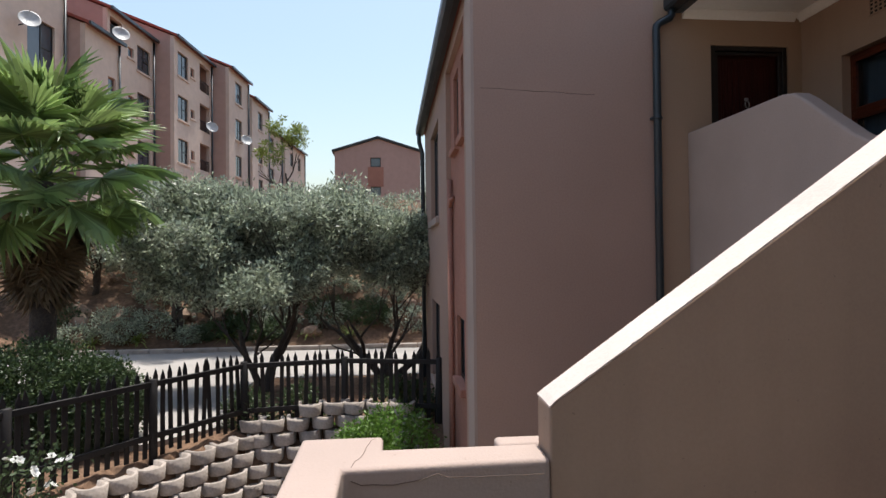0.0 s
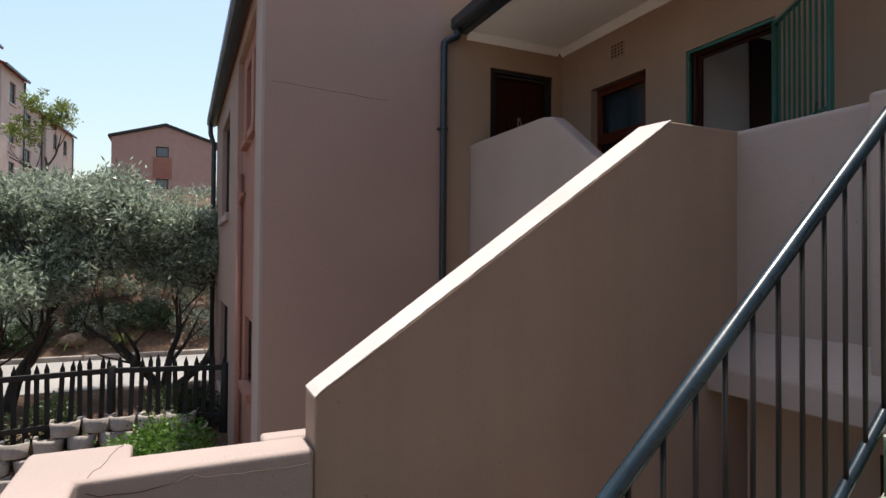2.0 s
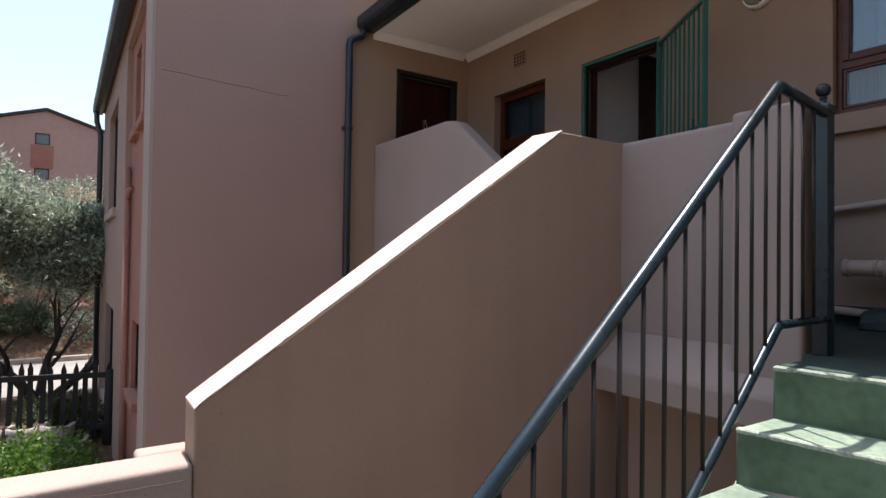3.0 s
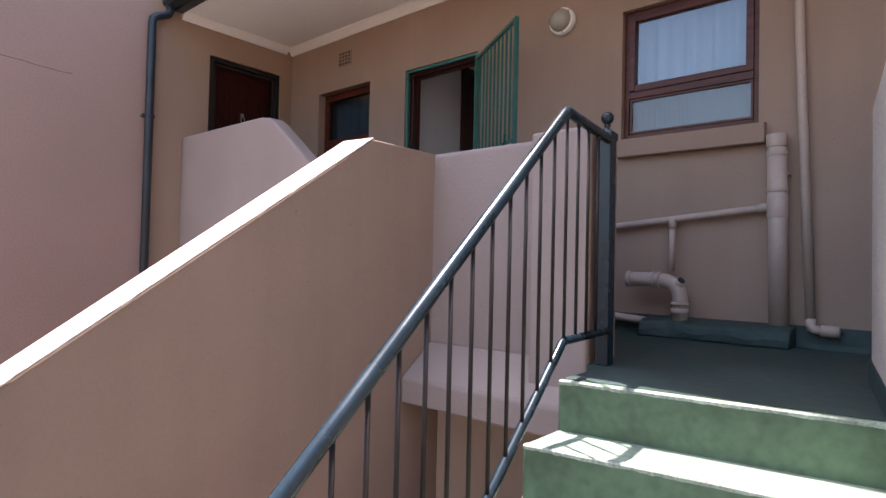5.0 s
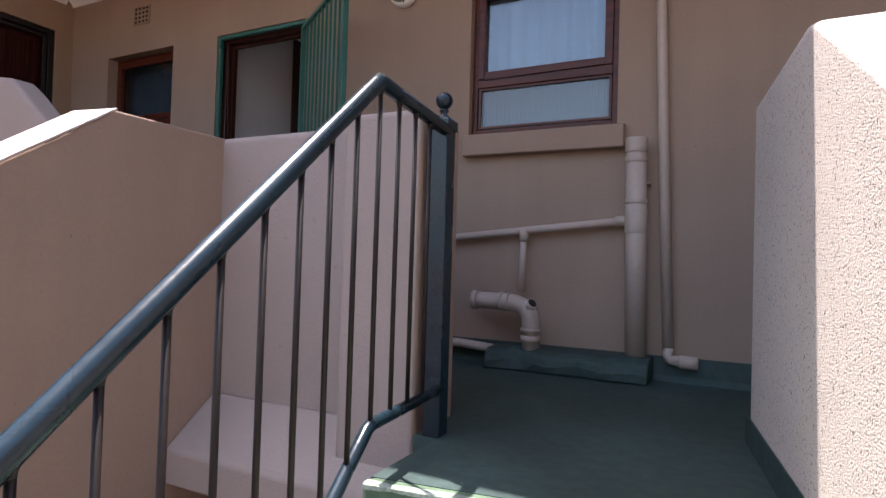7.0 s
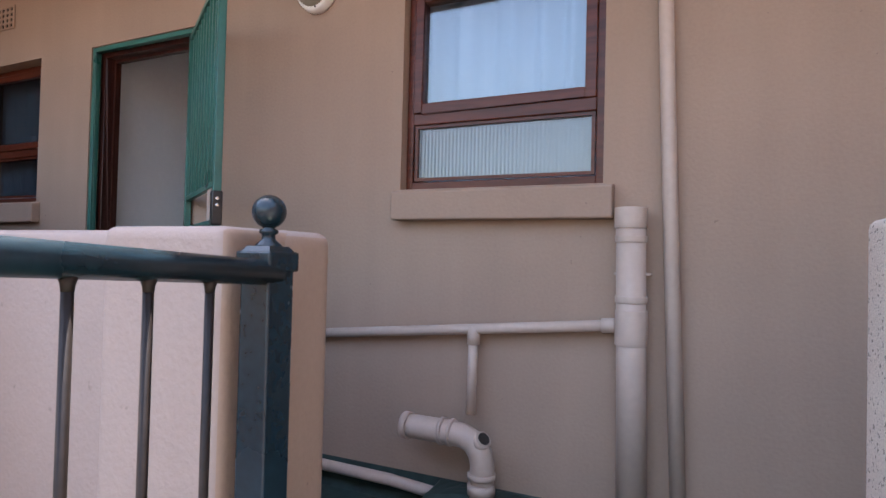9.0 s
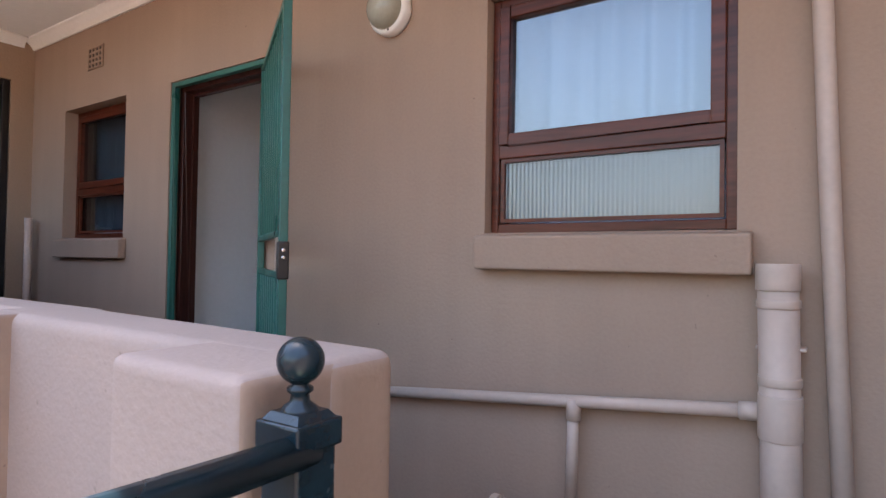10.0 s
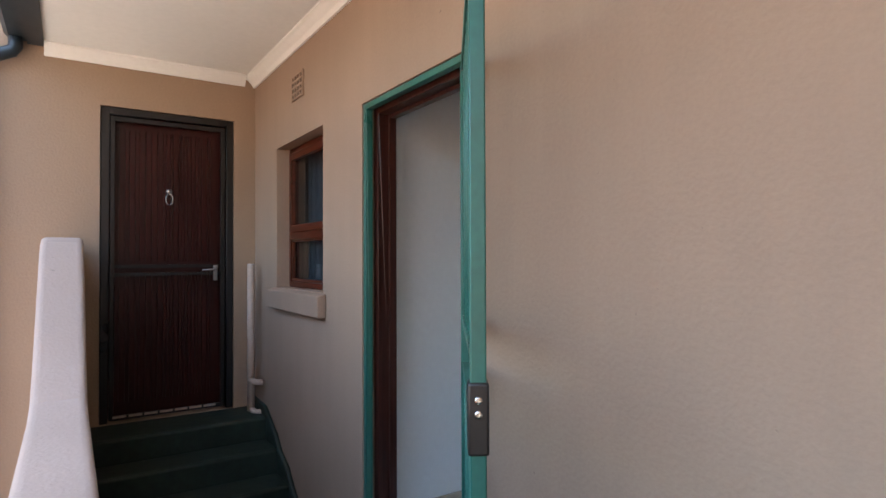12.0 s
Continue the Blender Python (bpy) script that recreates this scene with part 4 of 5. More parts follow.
# street fronts: sunlight put into the colour, lighter than the blocks' sides
FAR_LIT_WALL = mat("far_lit_plaster", (0.58, 0.46, 0.39), 0.95, grain=3, bump=0.2, vary=0.06, stain=0.2, stain_amount=0.08, spec=0.1)
FAR_PINK = mat("far_pink_plaster", (0.42, 0.28, 0.24), 0.95, grain=3, bump=0.2, vary=0.05, stain=0.15, stain_amount=0.07, spec=0.1)
ROOF_RED = mat("red_roof_tile", (0.26, 0.06, 0.04), 0.8, grain=5, bump=0.4, vary=0.2)
FAR_GLASS = mat("dark_window_glass", (0.05, 0.06, 0.075), 0.12, grain=2, bump=0, vary=0.1, spec=1.0)
DISH = mat("grey_white_dish", (0.4, 0.4, 0.4), 0.45, grain=10, bump=0.05)


# ---- ground and street ----
STREET = -2.41
FENCE_LINE = [(-3.0, -10.6), (-6.05, -8.72), (-7.53, -7.68), (-8.75, -6.72), (-9.0, -5.1), (-8.65, -3.5)]


def fence_side(x, y):
    """Distance from the fence line; positive on the courtyard side."""
    best, sign = 1e9, 1
    for i, ((ax, ay), (bx, by)) in enumerate(zip(FENCE_LINE, FENCE_LINE[1:])):
        dx, dy = bx - ax, by - ay
        lo, hi = (-50 if i == 0 else 0), (50 if i == len(FENCE_LINE) - 2 else 1)
        k = min(hi, max(lo, ((x - ax) * dx + (y - ay) * dy) / (dx * dx + dy * dy)))
        d = math.hypot(x - ax - k * dx, y - ay - k * dy)
        if d < best - 1e-9:
            best, sign = d, (1 if (x - ax) * dy - (y - ay) * dx > 0 else -1)
    return best * sign


def height(x, y):
    s = fence_side(x, y)
    if s > -0.05:
        k = min(1.0, max(0.0, (s - 0.16) / 0.95))
        return (STREET + 0.02) * (1 - k) - 4.15 * k
    z = STREET - 0.012
    if x > -13.0:
        z = STREET - 0.02 + 0.05 * noise.noise((x * 0.7, y * 0.7, 1.0))
    bank = max(-17.3 - x, -15.2 - y if x < -6 else 0.0)
    if bank > 0:
        z += min(5.2, 0.12 + bank * 0.62) + 0.5 * min(1.0, bank) * noise.noise((x * 0.45, y * 0.45, 3.0)) * (1 if bank < 12 else 0.3)
    return z


def axis(fine_lo, fine_hi, step):
    mid = [fine_lo + step * i for i in range(int((fine_hi - fine_lo) / step) + 1)]
    far = [1.0, 2.5, 5, 10, 20, 40, 90, 200, 500, 1500, 4000]
    return [fine_lo - f for f in far[::-1]] + mid + [mid[-1] + f for f in far]


gx, gy = axis(-30.0, -3.0, 0.33), axis(-22.0, 2.0, 0.33)
verts = [(x, y, height(x, y) if abs(x) < 120 and abs(y) < 120 else STREET) for x in gx for y in gy]
n = len(gy)
faces = [(i * n + j, i * n + j + 1, (i + 1) * n + j + 1, (i + 1) * n + j) for i in range(len(gx) - 1) for j in range(n - 1)]
me = bpy.data.meshes.new("ground")
me.from_pydata(verts, [], faces)
me.materials.append(EARTH)
tagged(new("ground", me), "dry brown earth with a planted bank", "ground", kind="structure")
# added out of view to block low sky light from the east
structure("wall_opposite", box(bmesh.new(), 5.0, 5.3, -16.0, 6.0, -4.3, 4.2), PLASTER, "unseen plain plastered wall added to the east to cut sky light")
# two unseen slabs added as reflectors: they throw sunlight up to soffit and walls
structure("pavement_court", box(bmesh.new(), END_X + 0.001, 1.699, -12.0, -1.3, -4.3, -4.12), COURT, "unseen concrete ground below the stair, added to bounce sunlight upwards", "pavement")
structure("pavement_yard", box(bmesh.new(), 1.7, 30.0, -40.0, 20.0, -4.3, -4.1), PAVING, "unseen pale concrete ground beside the stair, added to bounce sunlight", "pavement")
structure("road", box(bmesh.new(), -16.9, -12.9, -15.0, 40.0, STREET - 0.2, STREET), ASPHALT, "pale sunlit concrete road", "road")
structure("pavement_street", prism(bmesh.new(), [(-12.9, -15.0), (-8.0, -15.0), (-8.0, -8.0), (-9.0, -6.95), (-10.4, -7.4), (-12.9, -7.4)], STREET - 0.3, STREET + 0.04, "z"), ASPHALT, "pale concrete pavement behind the fence", "pavement")
kerb = thing("kerb", "pale concrete kerb along the road", "kerb", kind="structure")
km = bpy.data.meshes.new("kerb_stone")
bm = bevel(box(bmesh.new(), -0.075, 0.075, -0.49, 0.49, -0.1, 0.13), 0.02, 2)
bm.to_mesh(km)
bm.free()
km.materials.append(CONCRETE)
for i in range(40):
    piece("kerb_stone", km, kerb, pose(-16.98, -15.0 + i, STREET))


# ---- neighbouring block on the end wall's side ----
NX0, NX1, NY = -12.6, END_X - 0.22, -3.46
EAVE = 3.33
wins = [(-10.75, -8.9, 1.1, 2.8), (-10.75, -8.9, -2.0, -0.45)]
panel = (-7.48, -5.4, -2.7, 3.12)
small = [(-7.05, -6.5, 1.9, 2.9), (-6.2, -5.72, 1.9, 2.9), (-6.9, -6.1, -1.25, -0.4)]
structure("wall_south", pierced(bmesh.new(), NX0, NX1, -4.3, EAVE, NY, NY + 0.22, wins + [panel]), PINK, "pinkish plastered facade of the next block")
structure("wall_panel", pierced(bmesh.new(), *panel, NY + 0.07, NY + 0.2, small), PINK_PANEL, "recessed red-brown facade panel")
structure("wall_far_end", box(bmesh.new(), NX0, NX0 + 0.2, NY + 0.221, 6, -4.3, EAVE), PINK, "plastered end of the next block")
structure("wall_strip", box(bmesh.new(), END_X - 0.45, END_X - 0.002, NY - 0.03, NY - 0.001, -4.3, EAVE - 0.1), COPING, "pale plaster corner strip")


def far_window(parent, x0, x1, z0, z1, y, bars=1):
    w = part("window", ring(bmesh.new(), x0 + 0.004, x1 - 0.004, z0 + 0.004, z1 - 0.004, y, y + 0.06, 0.05), DARK_FRAME, parent)
    part("pane", box(bmesh.new(), x0 + 0.05, x1 - 0.05, y + 0.025, y + 0.035, z0 + 0.05, z1 - 0.05), FAR_GLASS, w)
    for k in range(bars):
        xm = x0 + (x1 - x0) * (k + 1) / (bars + 1)
        part("mullion", box(bmesh.new(), xm - 0.025, xm + 0.025, y + 0.002, y + 0.024, z0 + 0.05, z1 - 0.05), DARK_FRAME, w)
    return w


facade_windows = thing("facade_windows", "dark framed windows set in the pink facade", "window", kind="structure")
for x0, x1, z0, z1 in wins:
    far_window(facade_windows, x0, x1, z0, z1, NY + 0.08)
    part("sill", bevel(box(bmesh.new(), x0 - 0.1, x1 + 0.1, NY - 0.06, NY + 0.079, z0 - 0.13, z0 - 0.001), 0.01, 1), COPING, facade_windows)
for x0, x1, z0, z1 in small:
    far_window(facade_windows, x0, x1, z0, z1, NY + 0.12, 0)
    part("sill", bevel(box(bmesh.new(), x0 - 0.06, x1 + 0.06, NY + 0.0, NY + 0.119, z0 - 0.1, z0 - 0.001), 0.01, 1), PINK_PANEL, facade_windows)
stack = thing("facade_pipe", "thin red-brown waste pipe on the facade panel", "pipe")
part("pipe", tube(bmesh.new(), [(-7.2, NY + 0.02, -4.1), (-7.2, NY + 0.02, 1.5)], 0.04, 10), PINK_PANEL, stack)
part("branch", tube(bmesh.new(), [(-7.2, NY + 0.02, 1.1), (-7.05, NY + 0.02, 1.2), (-7.0, NY + 0.06, 1.22)], 0.03, 10), PINK_PANEL, stack)
structure("roof_next", prism(bmesh.new(), [(NY - 0.10, EAVE + 0.04), (NY - 0.10, EAVE + 0.12), (2.0, EAVE + 2.4), (6.0, EAVE + 0.9), (6.0, EAVE), (NY, EAVE + 0.001)], NX0 - 0.2, END_X + 0.05, "x"), ROOF_RED, "red tiled roof of the next block", "roof")
eaves = thing("eaves_gutter", "dark eaves gutter and downpipe of the next block", "gutter")
part("channel", prism(bmesh.new(), [(NY - 0.105, EAVE - 0.04), (NY - 0.105, EAVE + 0.13), (NY - 0.21, EAVE + 0.13), (NY - 0.21, EAVE + 0.02), (NY - 0.18, EAVE - 0.04)], NX0 - 0.2, END_X + 0.06, "x"), GUTTER, eaves)
part("soffit", box(bmesh.new(), NX0 - 0.2, END_X + 0.05, NY - 0.10, NY - 0.031, EAVE - 0.03, EAVE + 0.0), DARK_FRAME, eaves)
part("downpipe", tube(bmesh.new(), [(NX0 + 0.1, NY - 0.15, EAVE - 0.02), (NX0 + 0.1, NY - 0.14, EAVE - 0.25), (NX0 + 0.1, NY - 0.07, EAVE - 0.5), (NX0 + 0.1, NY - 0.06, -4.1)], 0.05, 10), GUTTER, eaves)


# ---- far buildings ----
AX, LF = Vector((-0.9959, 0.0905, 0)), Vector((-0.0905, -0.9959, 0))
BASE = Vector((1.03, -4.296, 0))
CLIMB = 0.0095    # each block stands a little higher up the street


def to_street(bm, lift=0.0):
    """From (along, towards the street's left, up) to the world."""
    for v in bm.verts:
        v.co = BASE + AX * v.co.x + LF * v.co.y + Vector((0, 0, v.co.z + lift))
    return bm


def apartment(label, d0, d1, off, top, windows, z0=1.5, depth=7.0, recess=()):
    """One stepped block of the long apartment row, its front towards the street."""
    b = thing("apartment_building", label, "building", "apartment row", at=tuple(BASE + AX * (d0 + d1) / 2 + LF * (off + 3.0)))
    holes = [w[:4] for w in windows] + list(recess)
    lift = CLIMB * (d0 + d1) / 2

    def placed(bm):
        return to_street(bm, lift)

    # front in the sunlit tone; sides and recesses keep the darker one
    part("front_wall", placed(pierced(bmesh.new(), d0, d1, z0, top, off, off + 0.25, holes)), FAR_LIT_WALL, b)
    for u0, u1, v0, v1 in ((d0, d1, off + 0.9, off + depth), (d0, d0 + 0.25, off + 0.251, off + 0.899), (d1 - 0.25, d1, off + 0.251, off + 0.899)):
        part("wall", placed(box(bmesh.new(), u0, u1, v0, v1, z0, top - 0.05)), FAR_PINK, b)
    rise = 0.42 * depth / 2
    gable = prism(bmesh.new(), [(off + 0.002, top - 0.049), (off + depth / 2, top + rise - 0.1), (off + depth - 0.002, top - 0.049)], d0 + 0.001, d1 - 0.001, "x")
    part("gable", placed(gable), FAR_PINK, b)
    roof = prism(bmesh.new(), [(off - 0.25, top - 0.08), (off - 0.25, top + 0.06), (off + depth / 2, top + rise + 0.16), (off + depth + 0.2, top + 0.06), (off + depth + 0.2, top - 0.06), (off + depth / 2, top + rise)], d0 - 0.12, d1 + 0.1, "x")
    part("roof", placed(roof), ROOF_RED, b, "red tiled roof")
    part("gutter", placed(box(bmesh.new(), d0 - 0.12, d1 + 0.1, off - 0.36, off - 0.251, top - 0.10, top + 0.06)), GUTTER, b)
    part("downpipe", placed(tube(bmesh.new(), [(d1 - 0.15, off - 0.08, top - 0.1), (d1 - 0.15, off - 0.08, z0)], 0.06, 8)), GUTTER, b)
    for w in windows:
        u0, u1, v0, v1 = w[:4]
        win = part("window", placed(ring(bmesh.new(), u0 + 0.01, u1 - 0.01, v0 + 0.01, v1 - 0.01, off + 0.10, off + 0.17, 0.06)), PINK_PANEL if u1 - u0 < 0.9 else DARK_FRAME, b)
        part("pane", placed(box(bmesh.new(), u0 + 0.06, u1 - 0.06, off + 0.13, off + 0.15, v0 + 0.06, v1 - 0.06)), FAR_GLASS, win)
        if u1 - u0 > 0.9:
            um = u0 + (u1 - u0) * 0.55
            part("mullion", placed(box(bmesh.new(), um - 0.03, um + 0.03, off + 0.105, off + 0.129, v0 + 0.07, v1 - 0.07)), DARK_FRAME, win)
            part("transom", placed(box(bmesh.new(), um + 0.031, u1 - 0.07, off + 0.105, off + 0.129, (v0 + v1) / 2 - 0.03, (v0 + v1) / 2 + 0.03)), DARK_FRAME, win)
        part("sill", placed(box(bmesh.new(), u0 - 0.12, u1 + 0.12, off - 0.08, off + 0.099, v0 - 0.12, v0 - 0.002)), FAR_LIT_WALL, b)
    for u0, u1, v0, v1 in recess:
        part("recess_back", placed(box(bmesh.new(), u0 - 0.1, u1 + 0.1, off + 0.75, off + 0.85, v0, v1)), FAR_PINK, b)
        part("balcony_wall", placed(box(bmesh.new(), u0 + 0.01, u1 - 0.01, off + 0.02, off + 0.14, v0 + 0.01, v0 + 0.25)), FAR_LIT_WALL, b)
        rail = box(bmesh.new(), u0 + 0.01, u1 - 0.01, off + 0.05, off + 0.09, v0 + 0.95, v0 + 1.0)
        k = u0 + 0.1
        while k < u1 - 0.05:
            box(rail, k, k + 0.02, off + 0.06, off + 0.08, v0 + 0.251, v0 + 0.949)
            k += 0.14
        part("balcony_rail", placed(rail), DARK_FRAME, b)
    return b


def dish(d, off, z, r=0.42):
    t = thing("satellite_dish", "grey-white satellite dish on the apartment wall", "satellite dish", "satellite dishes", at=tuple(BASE + AX * d + LF * off + Vector((0, 0, z))))
    m = Matrix.Translation(BASE + AX * d + LF * (off - 0.45) + Vector((0, 0, z))) @ look((0, 0, 0), (1.0, 0.75, 0.55)) @ pose(0, 0, 0, 180, 0, 0)
    part("bowl", turned(bmesh.new(), [(r * k / 8, 0.28 * r * (k / 8) ** 2) for k in range(1, 9)] + [(r * k / 8, 0.28 * r * (k / 8) ** 2 - 0.02) for k in range(8, 0, -1)], (0, 0, 0), 24, m), DISH, t)
    part("bracket", tube(bmesh.new(), [m @ Vector((0, 0, -0.01)), BASE + AX * d + LF * (off - 0.2) + Vector((0, 0, z - 0.15)), BASE + AX * d + LF * (off + 0.02) + Vector((0, 0, z - 0.2))], 0.025, 8), GUTTER, t)
    part("feed_arm", tube(bmesh.new(), [m @ Vector((0, -r * 0.95, 0.24 * r)), m @ Vector((0, -r * 0.4, r * 0.95))], 0.015, 6), GUTTER, t)


def rows_of(u0, u1, h, centres):
    return [(u0, u1, c - h / 2, c + h / 2) for c in centres]


Z3 = (12.55, 9.77, 7.0, 4.2)
Z2 = (12.1, 9.3, 6.45, 3.7)
apartment("plastered apartment block with a railed window and red roof", 21.5, 27.9, 18.25, 13.9, rows_of(25.3, 27.1, 2.3, (10.0, 7.2, 4.4)))
apartment("lower plastered stair block with a narrow window", 27.9, 30.9, 17.3, 11.7, rows_of(29.8, 30.5, 1.4, (9.0, 6.2, 3.6)))
apartment("plastered apartment block with paired windows and red roof", 30.95, 36.0, 18.0, 13.75, rows_of(34.0, 35.5, 1.5, Z2) + rows_of(33.0, 33.6, 0.6, Z2), recess=[(31.2, 32.4, 12.0, 13.4)])
apartment("plastered apartment block with balcony recesses and red roof", 36.0, 41.9, 16.75, 14.1, rows_of(36.5, 38.0, 1.55, Z3) + rows_of(38.35, 38.95, 0.62, Z3), recess=[(39.8, 41.5, c - 1.0, c + 1.1) for c in Z3])
apartment("plastered apartment block with tall windows and red roof", 41.9, 46.1, 15.5, 14.0, rows_of(43.2, 44.6, 1.6, Z3))
apartment("narrow plastered apartment block in the row", 46.1, 50.5, 15.2, 12.9, rows_of(47.6, 48.8, 1.5, (11.4, 8.6, 5.8)))
apartment("far plastered apartment block in the row", 50.6, 56.0, 15.6, 11.6, rows_of(52.0, 53.4, 1.5, (10.2, 7.4)))
apartment("last plastered apartment block of the long row", 56.1, 64.0, 15.3, 11.3, rows_of(58.0, 59.2, 1.4, (9.8, 7.0)) + rows_of(61.0, 62.2, 1.4, (9.8, 7.0)))
for d, off, z in ((24.6, 18.1, 10.5), (30.0, 17.2, 11.9), (40.6, 16.7, 9.3), (43.9, 15.4, 9.0)):
    dish(d, off, z + CLIMB * d, 0.42)

house = thing("gable_building", "far pink plastered gable building with a dark roof edge", "building", at=(-46, -5.5, 2))
hx, y0, y1, yp, ez, pz = -43.0, -8.45, -1.98, -5.19, 8.42, 9.43
win_h = (-5.77, -4.98, 7.28, 8.0)
low_h = (-5.77, -4.98, 5.1, 5.78)
part("front_wall", pierced(bmesh.new(), y0, y1, -2.5, ez, hx - 0.25, hx, [win_h, low_h], "x"), FAR_PINK, house)
part("gable", prism(bmesh.new(), [(y0, ez + 0.001), (yp, pz), (y1, ez + 0.001)], hx - 0.25, hx, "x"), FAR_PINK, house)
part("wall", box(bmesh.new(), hx - 14, hx - 0.251, y0, y1, -2.5, ez), FAR_PINK, house)
part("roof", prism(bmesh.new(), [(y0 - 0.2, ez - 0.02), (y0 - 0.2, ez + 0.14), (yp, pz + 0.2), (y1 + 0.2, ez + 0.14), (y1 + 0.2, ez - 0.02), (yp, pz + 0.02)], hx - 14.2, hx + 0.15, "x"), DARK_FRAME, house, "dark roof edge")
for a, b, c, d in (win_h, low_h):
    w = part("window", box(bmesh.new(), hx - 0.16, hx - 0.1, a + 0.01, b - 0.01, c + 0.01, d - 0.01), DARK_FRAME, house)
    part("pane", box(bmesh.new(), hx - 0.099, hx - 0.09, a + 0.07, b - 0.07, c + 0.07, d - 0.07), FAR_GLASS, w)
part("window_panel", box(bmesh.new(), hx + 0.001, hx + 0.03, -5.97, -4.78, 5.79, 7.27), PINK_PANEL, house)


# ---- planting ----
def leaf_mesh(name, places, normals, length, width, material, seed, droop=0.0):
    """Many small pointed leaves as one mesh: a diamond bent along its rib for each place."""
    rng = np.random.default_rng(seed)
    n = len(places)
    d = rng.normal(size=(n, 3)) * 0.75 + normals
    d[:, 2] -= droop
    d /= np.linalg.norm(d, axis=1)[:, None]
    s = np.cross(d, rng.normal(size=(n, 3)))
    s /= np.linalg.norm(s, axis=1)[:, None] + 1e-9
    k = rng.uniform(0.65, 1.35, (n, 1))
    ln, wd = length * k, width * k
    v = np.stack([places, places + d * ln * 0.45 + s * wd * 0.5, places + d * ln, places + d * ln * 0.45 - s * wd * 0.5], 1).reshape(-1, 3)
    me = bpy.data.meshes.new(name)
    me.from_pydata(v.tolist(), [], np.arange(4 * n).reshape(-1, 4).tolist())
    me.materials.append(material)
    return me


def clumps(blobs, count, per, spread, seed, shell=0.55):
    """Leaf places in tufts over a few rounded masses (x, y, z, rx, ry, rz), and the way outwards at each."""
    rng = np.random.default_rng(seed)
    if shell < 0.7:
        tufts = []
        for b in blobs:
            for _ in range(int(10 * (b[3] * b[4] * b[5]) ** 0.66) + 4):
                u = rng.normal(size=3)
                u /= np.linalg.norm(u)
                r = rng.uniform(0.22, 0.44)
                tufts.append((*(np.array(b[:3]) + u * (np.array(b[3:]) * rng.uniform(0.45, 0.95))), r * 1.15, r * 1.15, r * 0.75))
        blobs = tufts
    size = np.array([b[3] * b[4] + b[4] * b[5] + b[3] * b[5] for b in blobs])
    which = rng.choice(len(blobs), count, p=size / size.sum())
    b = np.array(blobs)[which]
    u = rng.normal(size=(count, 3))
    u /= np.linalg.norm(u, axis=1)[:, None]
    r = shell + (1.08 - shell) * rng.random((count, 1)) ** 0.7
    centre = b[:, :3] + u * r * b[:, 3:]
    places = np.repeat(centre, per, 0) + rng.normal(size=(count * per, 3)) * spread
    return places, np.repeat(u, per, 0), centre


def branchy(bm, start, way, length, r, depth, rng, ends):
    """A limb that bends and forks."""
    pts, p, d = [Vector(start)], Vector(start), Vector(way).normalized()
    for _ in range(5):
        d = (d + Vector((rng.uniform(-1, 1), rng.uniform(-1, 1), rng.uniform(-0.5, 0.8))) * 0.22).normalized()
        p = p + d * length / 5
        pts.append(p.copy())
    tube(bm, pts, r, 8 if depth > 1 else 5, r * 0.5)
    ends.append(p)
    if depth > 0:
        for k in range(3 if depth > 1 else 2):
            q = pts[2 + k % 3]
            way2 = d + Vector((rng.uniform(-1, 1), rng.uniform(-1, 1), rng.uniform(-0.3, 0.7)))
            branchy(bm, q, way2, length * 0.68, r * 0.52, depth - 1, rng, ends)


def olive(label, x, y, z, trunks, blobs, seed, count=900, per=22, leaf=(0.10, 0.028), foliage=OLIVE):
    t = thing("olive_tree", label, "tree", "street trees", at=(x, y, z))
    rng = random.Random(seed)
    bm, ends = bmesh.new(), []
    for way, length, r in trunks:
        branchy(bm, (x, y, z - 0.1), way, length, r, 2, rng, ends)
    part("trunk", bm, BARK, t)
    lift = CLIMB * (1.0 - x)
    places, out, centres = clumps([(*b[:2], b[2] + lift, *b[3:]) for b in blobs], count, per, 0.10, seed, 0.5)
    crown = new("crown", leaf_mesh("crown", places, out * 0.5 + np.array((0, 0, 0.35)), *leaf, foliage, seed, 0.1))
    crown.parent, crown.matrix_parent_inverse = t, t.matrix_basis.inverted()
    bm = bmesh.new()
    for c in centres[::7]:
        e = min(ends, key=lambda q: (q - Vector(c)).length)
        if (e - Vector(c)).length < 2.0:
            tube(bm, [e, (e + Vector(c)) / 2 + Vector((0, 0, 0.08)), Vector(c)], 0.012, 4, 0.004, False)
    tagged(part("twig_mass", bm, BARK, t), kind="stuff")


olive("grey-green olive tree with a dense rounded crown behind the fence", -11.6, -6.98, STREET - 0.1, [((-0.1, 0.1, 1), 1.7, 0.13), ((0.15, -0.35, 1), 1.6, 0.09)],
      [(-11.7, -7.3, 0.45, 1.3, 1.35, 1.1), (-11.5, -8.6, 0.35, 1.0, 1.0, 1.0), (-11.7, -6.3, 0.55, 1.2, 1.1, 1.05), (-11.4, -7.4, -0.35, 1.0, 1.3, 0.4), (-12.0, -8.3, 1.55, 0.8, 0.9, 0.75), (-12.1, -7.3, 1.25, 0.9, 0.9, 0.65)], 3, 2300, 26, (0.12, 0.034))
